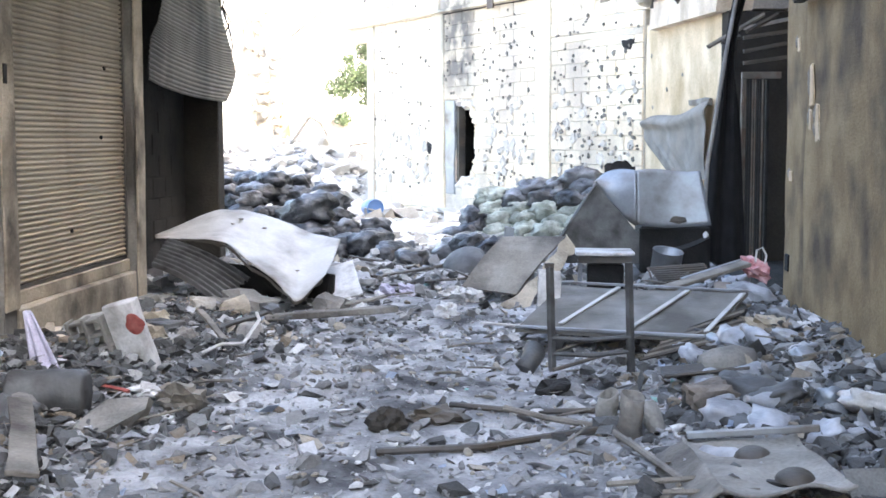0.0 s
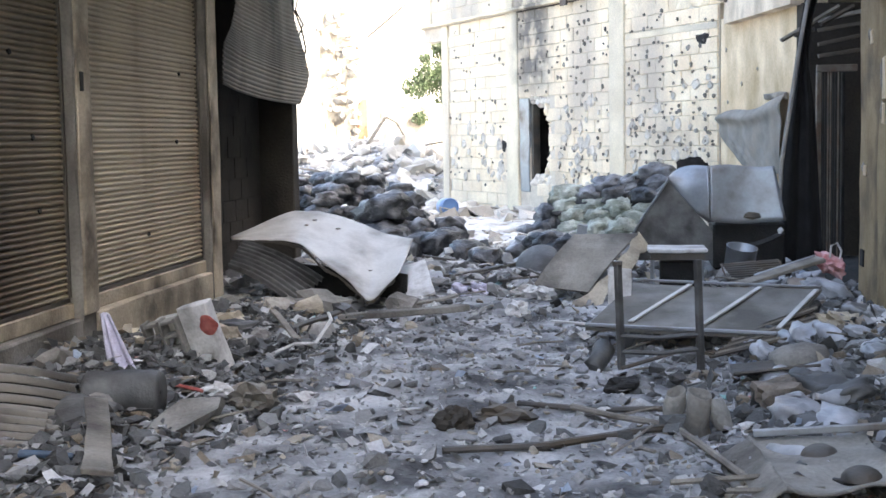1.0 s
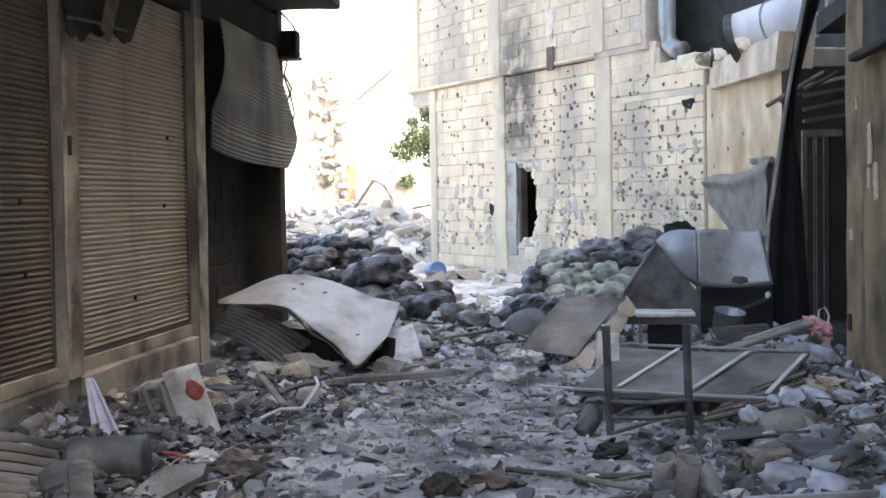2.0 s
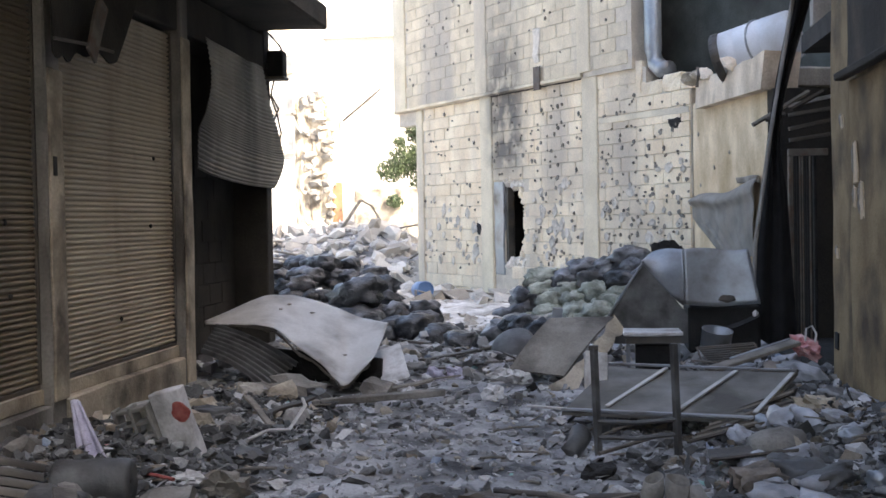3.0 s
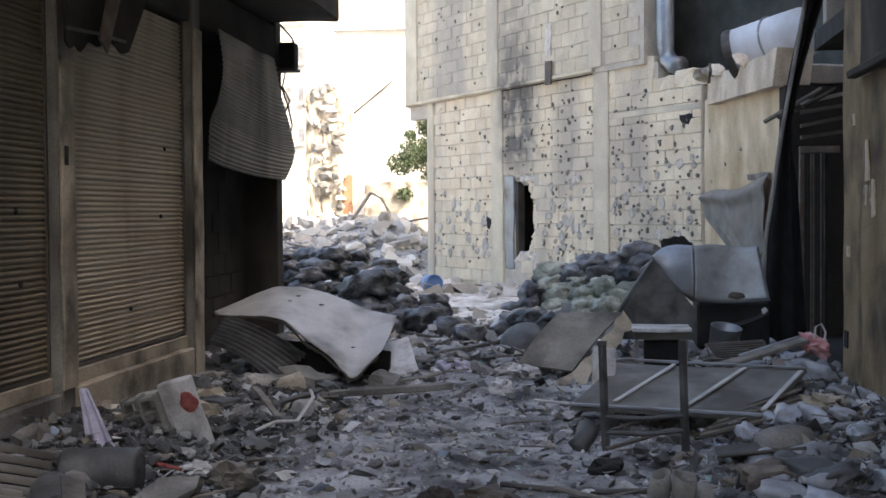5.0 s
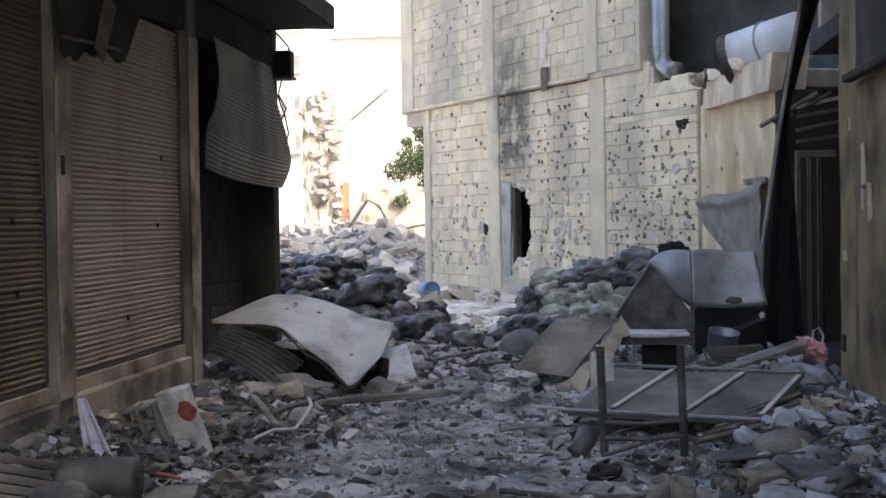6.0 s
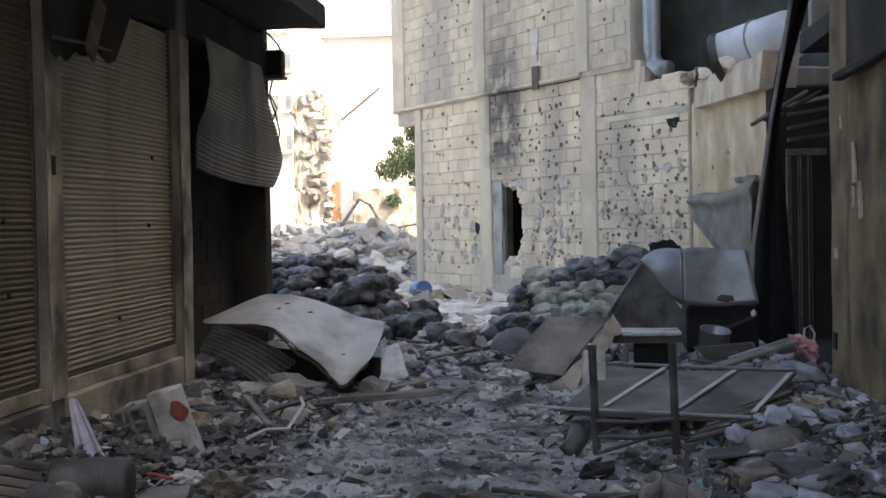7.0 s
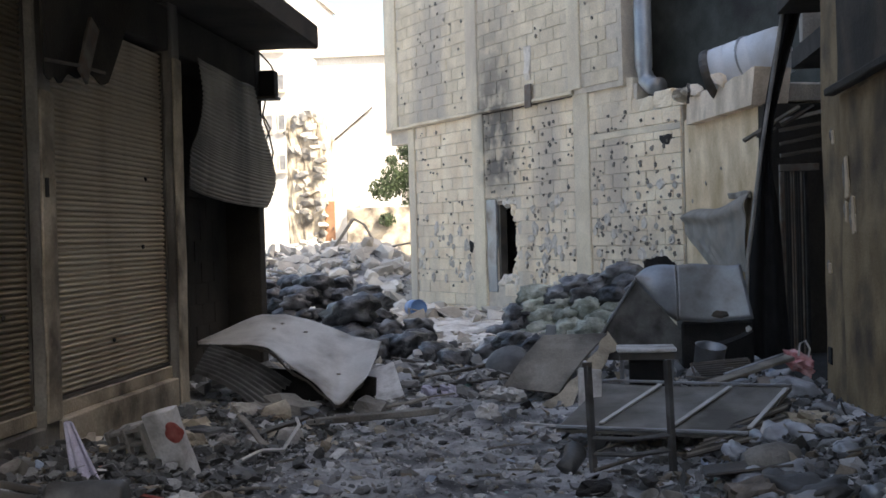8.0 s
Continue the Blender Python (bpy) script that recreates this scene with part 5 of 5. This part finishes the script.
# right-hand heap: jugs, bottles, cans, boxes
def bottle(m, r, h, mat, label, crush=0.0):
    t = thing("plastic_bottle", m.translation, label, "bottle", "bottles")
    b = lathe([(0.004, 0), (r * 0.9, 0), (r, h * 0.05), (r * 0.94, h * 0.3), (r, h * 0.34), (r * 0.95, h * 0.6), (r * 0.9, h * 0.72), (r * 0.3, h * 0.92), (r * 0.28, h)], 16)
    for v in b.verts:
        v.co += noise.noise_vector(v.co * 16 + Vector((h * 30, r * 90, 0))) * crush
        v.co = m @ v.co
    part("body", b, mat, t, smooth=True)
    part("cap", lathe([(0.002, h * 0.99), (r * 0.34, h * 0.99), (r * 0.34, h * 1.06), (0.002, h * 1.06)], 12, m), WHITE, t)
    return t


bottle(pose(1.00, 6.98, 0.07, 0, 82, 32), 0.07, 0.40, PLASTIC, "crushed clear plastic bottle coated in ash", 0.02)
bottle(pose(1.30, 7.45, 0.15, 0, 70, 120), 0.06, 0.30, PLASTIC, "crushed clear plastic bottle coated in ash", 0.02)
bottle(pose(0.62, 5.35, 0.05, 0, 84, -40), 0.05, 0.26, PLASTIC, "flattened plastic bottle coated in ash", 0.015)
bottle(pose(1.20, 6.3, 0.08, 0, 80, 200), 0.05, 0.28, PLASTIC, "flattened plastic bottle coated in ash", 0.015)
solo("white_jug", blob(0.10, 0.08, 0.10, pose(1.52, 7.85, 0.20), 4, 0.3, 1.5, 3, 0.3), WHITE, "crumpled white plastic jug", "jug", smooth=True)
solo("yellow_rag", blob(0.17, 0.12, 0.07, pose(1.36, 7.95, 0.20, 8, 12, 20), 17, 0.9, 2.6, 3), SILL, "torn yellowish foam and rag", "rag")
solo("torn_carton", blob(0.13, 0.10, 0.075, pose(0.80, 6.48, 0.08, 10, -8, 14), 6.1, 0.4, 1.5, 3, 0.6, 0, 0.25), CARTON, "crushed sand-brown carton on the heap", "carton")
solo("clay_jar", lathe([(0.01, 0.0), (0.08, 0.0), (0.11, 0.08), (0.115, 0.2), (0.09, 0.28), (0.085, 0.30), (0.01, 0.29)], 18, pose(0.85, 7.20, 0.09, 0, 84, 12)), PIER, "dusty rounded clay jar on its side", "jar", smooth=True)
solo("dark_tray", sheet(lambda u, v: (0.62 + 0.45 * u, 6.95 + 0.25 * v, 0.07 + 0.05 * u + 0.03 * (2 * v - 1) ** 2), 10, 8, 0.012), DARK_METAL, "bent dark metal tray", "tray")
solo("pink_bag", blob(0.11, 0.08, 0.07, pose(1.55, 9.75, 0.40, 10, 30, 10), 9, 0.8, 2.4, 3), PINK, "crumpled pink and red plastic bag", "bag")
solo("bag_handle", tube([(1.55, 9.72, 0.45), (1.56, 9.72, 0.54), (1.60, 9.72, 0.56), (1.63, 9.72, 0.50), (1.62, 9.72, 0.44)], 0.008, 5), WHITE, "white plastic bag handle loop", "bag handle")
solo("grey_plank", box(0, 0, 0, 0.75, 0.10, 0.03, pose(0.85, 9.2, 0.28, 4, -12, 28), 0.005, rough=0.01, cuts=2), WOOD, "grey plank resting on the heap", "plank")
solo("metal_rail", box(0, 0, 0, 0.62, 0.05, 0.03, pose(1.05, 9.9, 0.28, 0, -14, 22), 0.004), GREY_METAL, "grey metal rail in the heap", "rail")
for k, (x, y, s, rz) in enumerate(((0.26, 6.25, 1.0, 20), (0.36, 5.95, 1.2, -20), (-0.15, 7.5, 1.3, 60), (0.50, 6.05, 0.9, 100))):
    tn = thing("tin_can", (x, y, 0), "burnt open tin can standing in ash", "can", "tin cans")
    can_m = pose(x, y, rise(x, y), 22 - 12 * k, 10 * k + (40 if k == 2 else 0), rz)
    can = lathe([(0.045 * s, 0), (0.05 * s, 0.005), (0.048 * s, 0.05 * s), (0.05 * s, 0.10 * s), (0.05 * s, 0.16 * s), (0.046 * s, 0.16 * s), (0.044 * s, 0.10 * s), (0.044 * s, 0.02), (0.002, 0.012)], 20)
    for v in can.verts:
        v.co += noise.noise_vector(Vector((v.co.x * 9 + k, v.co.y * 9, v.co.z * 7))) * 0.035
        v.co = can_m @ v.co
    part("body", can, ASH_METAL if k == 2 else PIER, tn, smooth=True)
stick = [(-0.22, 6.33), (0.0, 6.18), (0.26, 5.95), (0.36, 5.5), (0.50, 4.95)]
solo("long_stick", tube([(x, y, rise(x, y) + 0.04) for x, y in stick], 0.016, 7), WOOD, "long pale stick lying across the ash", "stick")
solo("burnt_pole", tube([(x, y, rise(x, y) + 0.03) for x, y in ((-0.75, 5.46), (-0.3, 5.6), (0.16, 5.9), (0.3, 6.0))], 0.018, 7), DARK_METAL, "burnt thin pole in the ash", "pole")
solo("burnt_pole", tube([(x, y, rise(x, y) + 0.03) for x, y in ((-0.5, 6.5), (-0.1, 6.35), (0.3, 6.4))], 0.016, 7), DARK_METAL, "burnt thin pole in the ash", "pole")
solo("charred_lump", blob(0.085, 0.085, 0.075, pose(-0.76, 6.02, 0.03), 3, 0.6, 1.8, 3, 0, 0, 0.4), BURNT, "black charred lump in the ash", "lump", "charred lumps")
solo("charred_lump", blob(0.15, 0.10, 0.06, pose(-0.54, 6.22, 0.02), 5, 0.6, 1.8, 3, 0, 0, 0.4), DARK_METAL, "black charred lump in the ash", "lump", "charred lumps")
solo("charred_lump", blob(0.09, 0.09, 0.06, pose(0.04, 6.95, 0.02), 9, 0.6, 1.8, 3), CHAR_AND_HOLLOWS, "black charred lump beside the table leg", "lump", "charred lumps")
stv = thing("gas_stove", (0.85, 5.3, 0), "flattened scorched gas stove lying in the debris", "stove")
def stove_tray(u, v):
    x, y = 0.60 + 0.47 * u - 0.06 * v, 4.60 + 0.80 * v
    dish = 0.022 * (abs(2 * u - 1) ** 8 + abs(2 * v - 1) ** 8)
    return (x, y, 0.08 + 0.03 * u + dish - 0.03 * math.exp(-((u - 0.62) / 0.2) ** 2 - ((v - 0.35) / 0.16) ** 2) + 0.035 * noise.noise(Vector((u * 2.3, v * 2.6, 4))))


part("tray", sheet(stove_tray, 26, 34, 0.012), PIER, stv, "dented ash-coated tray", smooth=True)
part("side_plate", sheet(lambda u, v: (0.46 + 0.14 * u - 0.05 * v, 4.60 + 0.80 * v, 0.02 + 0.10 * u + 0.02 * noise.noise(Vector((u * 3, v * 4, 8)))), 8, 20, 0.012), SHOP_PIER, stv, smooth=True)
for x, y in ((0.90, 4.86), (0.80, 5.20)):
    part("burner", lathe([(0.002, 0.03), (0.045, 0.028), (0.065, 0.015), (0.075, 0.0)], 18, pose(x, y, 0.10, 8, -5, 0)), DARK_METAL, stv, smooth=True)
part("frame_bar", box(0, 0, 0, 0.54, 0.03, 0.03, pose(0.56, 5.38, 0.12, 0, -5, -4), 0.004), GREY_METAL, stv)
for k, (x, y, rz) in enumerate(((0.9, 5.95, 15), (0.4, 4.75, -5), (1.15, 6.0, 40), (0.2, 4.85, 6))):
    solo("reed", tube([(x, y, rise(x, y) + 0.05), (x + 0.35 * math.cos(radians(rz)), y + 0.35 * math.sin(radians(rz)), rise(x, y) + 0.07)], 0.012, 5), WOOD, "dry stick in the debris", "stick", "dry sticks")

# crumpled things lying on the heaps
prng = random.Random(41)
for k in range(46):
    x, y = prng.gauss(1.2, 0.28), prng.uniform(5.6, 10.2)
    if x > 1.62:
        continue
    s_ = prng.uniform(0.05, 0.13)
    mat = prng.choice((PLASTIC, PLASTIC, WHITE, CARTON, ASH_METAL, GREY_METAL))
    label = {PLASTIC: "crumpled hazy plastic wrapping coated in ash", WHITE: "crumpled dirty white plastic piece", CARTON: "scorched crumpled carton piece", ASH_METAL: "burnt crumpled tin piece", GREY_METAL: "dented grey tin piece"}[mat]
    solo("crumpled_scrap", blob(s_ * prng.uniform(0.8, 1.6), s_, s_ * prng.uniform(0.35, 0.7), pose(x, y, rise(x, y) + 0.06, prng.uniform(-25, 25), prng.uniform(-25, 25), prng.uniform(0, 180)), k + 0.5, 0.45, 1.6, 3, 0.3, 0, 0.35), mat, label, "scrap", "scraps on the heap", smooth=True)
for k in range(26):
    x, y = prng.gauss(-2.5, 0.28), prng.uniform(5.2, 9.6)
    if x < -3.1 or (-2.95 < x < -2.05 and 6.1 < y < 7.35):
        continue
    s_ = prng.uniform(0.05, 0.12)
    mat = prng.choice((PIER, PIER, SOOTY, SILL, ASH_METAL))
    solo("broken_chunk", blob(s_ * prng.uniform(0.9, 1.6), s_, s_ * prng.uniform(0.4, 0.8), pose(x, y, rise(x, y) + 0.04, prng.uniform(-25, 25), prng.uniform(-25, 25), prng.uniform(0, 180)), k + 0.2, 0.6, 1.5, 2, 0.5, 0, 0.2), mat, "broken grey concrete chunk on the sill heap", "concrete lump", "chunks on the heap")
for k in range(9):
    x, y = prng.uniform(-1.8, 0.8), prng.uniform(5.0, 9.5)
    solo("crumpled_paper", sheet(lambda u, v: (x + 0.13 * (u - 0.5) + 0.02 * math.sin(9 * v), y + 0.10 * (v - 0.5), rise(x, y) + 0.03 + 0.025 * math.sin(6 * u + k) * math.cos(5 * v + k)), 6, 5, 0.003), PLASTIC if k % 3 else WHITE, "crumpled pale paper lying in the ash", "paper", "papers")

solo("plaster_heap", sheet(lambda u, v: (lambda x, y: (x, y, rise(x, y) - 0.01 + 0.12 * math.sin(math.pi * u) * math.sin(math.pi * v) + 0.04 * noise.noise(Vector((x * 5, y * 5, 1)))))(-3.0 + 2.5 * u + 0.25 * math.sin(5 * v), 15.4 + 6.0 * v), 40, 70, 0.02), PLASTER_DUST, "pale heap of plaster dust between the barricades, lightened as if lit", "plaster heap", kind="stuff")

# ---- loose rubble, counted by nobody ----
PHI = (1 + 5 ** 0.5) / 2
ICO = np.array([(-1, PHI, 0), (1, PHI, 0), (-1, -PHI, 0), (1, -PHI, 0), (0, -1, PHI), (0, 1, PHI), (0, -1, -PHI), (0, 1, -PHI), (PHI, 0, -1), (PHI, 0, 1), (-PHI, 0, -1), (-PHI, 0, 1)]) / 1.9
NEAR = [[j for j in range(12) if j != i and np.linalg.norm(ICO[i] - ICO[j]) < 1.2] for i in range(12)]
ICO_F = [(i, j, k) for i in range(12) for j in NEAR[i] if j > i for k in NEAR[i] if k > j and k in NEAR[j]]
ICO_F = [f if np.dot(np.cross(ICO[f[1]] - ICO[f[0]], ICO[f[2]] - ICO[f[0]]), ICO[f[0]]) > 0 else f[::-1] for f in ICO_F]
LEAF_F = [(0, 1, 4, 3), (1, 2, 5, 4), (6, 9, 10, 7), (7, 10, 11, 8), (0, 6, 7, 1), (1, 7, 8, 2), (3, 4, 10, 9), (4, 5, 11, 10), (0, 3, 9, 6), (2, 8, 11, 5)]


def litter(n, seed, area, size, flat, lift=0.0, power=2.0, flakes=0.0):
    """Many broken bits thrown over the ground: uneven stones, and bent flakes in the share given."""
    r = np.random.default_rng(seed)
    vs, fs = [], []
    for _ in range(n):
        x, y = area(r)
        s = size[0] + (size[1] - size[0]) * r.random() ** power
        h = r.uniform(*flat)
        if r.random() < flakes:
            u = np.array([-1, 0, 1, -1, 0, 1], float) * r.uniform(0.5, 1.4)
            v = np.array([-1, -1, -1, 1, 1, 1], float) * r.uniform(0.4, 1.0)
            top = np.stack([u + 0.35 * r.uniform(-1, 1, 6), v + 0.35 * r.uniform(-1, 1, 6), r.uniform(-0.7, 0.7) * (1 - u * u) + r.uniform(-0.25, 0.25, 6)], 1)
            c = np.concatenate([top, top - np.array([0, 0, 0.06])]) * s
            faces, tilt = LEAF_F, 0.45
        else:
            c = ICO * (1 + 0.42 * r.uniform(-1, 1, (12, 1))) + 0.22 * r.uniform(-1, 1, (12, 3))
            c = np.sign(c) * np.abs(c) ** 0.8 * np.array([s * r.uniform(0.6, 1.4), s * r.uniform(0.45, 1.0), s * h])
            faces, tilt = ICO_F, 0.3
        q = np.array(Euler((r.normal(0, tilt), r.normal(0, tilt), r.uniform(0, 6.3))).to_matrix())
        c = c @ q.T
        z = rise(x, y) + 0.25 * s * h + lift * r.random()
        b = len(vs)
        vs += [tuple(p) for p in c + np.array([x, y, z])]
        fs += [tuple(b + i for i in f) for f in faces]
    return vs, fs


def street(r):
    """Denser towards the walls."""
    while True:
        x, y = r.uniform(-3.2, 1.7), r.uniform(4.3, 13)
        if r.random() < 0.35 + 0.65 * min(1, abs(x + 0.75) / 2):
            return x, y


def near_left(r):
    while True:
        x, y = r.normal(-2.55, 0.35), r.uniform(4.5, 9.5)
        if -3.2 < x < -1.5:
            return x, y


def near_right(r):
    return r.normal(1.2, 0.35), r.uniform(4.6, 11.0)


def middle(r):
    return r.uniform(-3.6, 1.3), r.uniform(11, 15.2)


def behind(r):
    y = r.uniform(18, 36)
    return r.uniform(-4.6 - 0.28 * (y - 18), min(-1.0, -0.8 - 0.28 * (y - 18) + 1.2)), y


def crumbs(r):
    return r.uniform(-2.8, 1.5), r.uniform(4.4, 10)


stuff = lambda name, d, mat, label, cat: tagged(to_object(name, d, mat), label, cat, kind="stuff")
stuff("rubble", litter(3300, 11, street, (0.010, 0.062), (0.15, 0.7), 0.01, 2.6, 0.35), CHIPS, "grey broken rubble and ash clods over the street", "rubble")
stuff("clods", litter(900, 44, street, (0.02, 0.075), (0.2, 0.5), 0.0, 2.0, 0.15), DARK_CHIPS, "dark burnt clods and shards in the ash", "rubble")
stuff("rubble", litter(5200, 12, near_left, (0.010, 0.060), (0.2, 0.8), 0.04, 2.4, 0.5), DARK_CHIPS, "grey broken rubble heaped along the shop sills, shade in its colour", "rubble")
stuff("rubble", litter(2400, 13, near_right, (0.012, 0.075), (0.25, 0.9), 0.05, 2.4, 0.35), DARK_CHIPS, "scorched and pale rubble along the ochre wall, darkened like its shade", "rubble")
stuff("rubble", litter(1700, 14, middle, (0.02, 0.12), (0.25, 0.8), 0.08, 2.4, 0.4), CHIPS, "grey rubble between the barricades", "rubble")
stuff("pale_rubble", litter(2600, 15, behind, (0.03, 0.26), (0.3, 0.9), 0.06, 3, 0.15), FAR_CHIPS, "pale sunlit masonry rubble filling the side street", "rubble")
stuff("pale_rubble", litter(2200, 31, lambda r: (r.uniform(-3.2, 0.2), r.uniform(14.6, 21.5)), (0.015, 0.13), (0.15, 0.6), 0.03, 2.6, 0.4), FAR_CHIPS, "pale plaster rubble around the barricades", "rubble")
stuff("crumbs", litter(4200, 16, crumbs, (0.006, 0.028), (0.2, 0.8), 0.005, 2.0, 0.3), CHIPS, "fine ash crumbs and splinters", "rubble")
stuff("scraps", litter(800, 17, street, (0.01, 0.05), (0.04, 0.12), 0.03, 2.0, 1.0), SCRAPS, "torn paper, plastic and tin scraps", "litter")
stuff("scraps", litter(420, 18, near_right, (0.015, 0.05), (0.05, 0.3), 0.08, 2.0, 1.0), SCRAPS, "pale plastic and paper scraps along the ochre wall", "litter")
stuff("scraps", litter(260, 19, near_left, (0.02, 0.06), (0.05, 0.2), 0.06, 2.0, 1.0), SCRAPS, "torn paper and plastic scraps along the sills", "litter")
stuff("scraps", litter(420, 20, middle, (0.02, 0.11), (0.04, 0.25), 0.08, 2.0, 1.0), SCRAPS, "white scraps and plaster among the barricades", "litter")


def rods(n, seed, area, length, rad):
    r = random.Random(seed)
    nr = np.random.default_rng(seed)
    b = bmesh.new()
    for _ in range(n):
        x, y = area(nr)
        a, L = r.uniform(0, 6.3), r.uniform(*length)
        p, q = Vector((x, y, rise(x, y) + 0.02)), Vector((x + L * math.cos(a), y + L * math.sin(a), rise(x, y) + 0.03 + r.uniform(0, 0.2) * L))
        tube([p, (p + q) / 2 + Vector((r.uniform(-1, 1), r.uniform(-1, 1), 0.3)) * 0.06 * L, q], r.uniform(*rad), 5, b)
    return b


stuff("sticks", rods(110, 21, street, (0.1, 0.4), (0.004, 0.010)), WOOD, "thin sticks and splinters strewn over the ash", "litter")
stuff("sticks", rods(60, 22, middle, (0.3, 0.9), (0.008, 0.02)), DARK_METAL, "bent bars and charred sticks between barricades", "litter")
stuff("sticks", rods(50, 23, behind, (0.4, 1.4), (0.015, 0.035)), WOOD, "broken poles in the pale rubble", "litter")
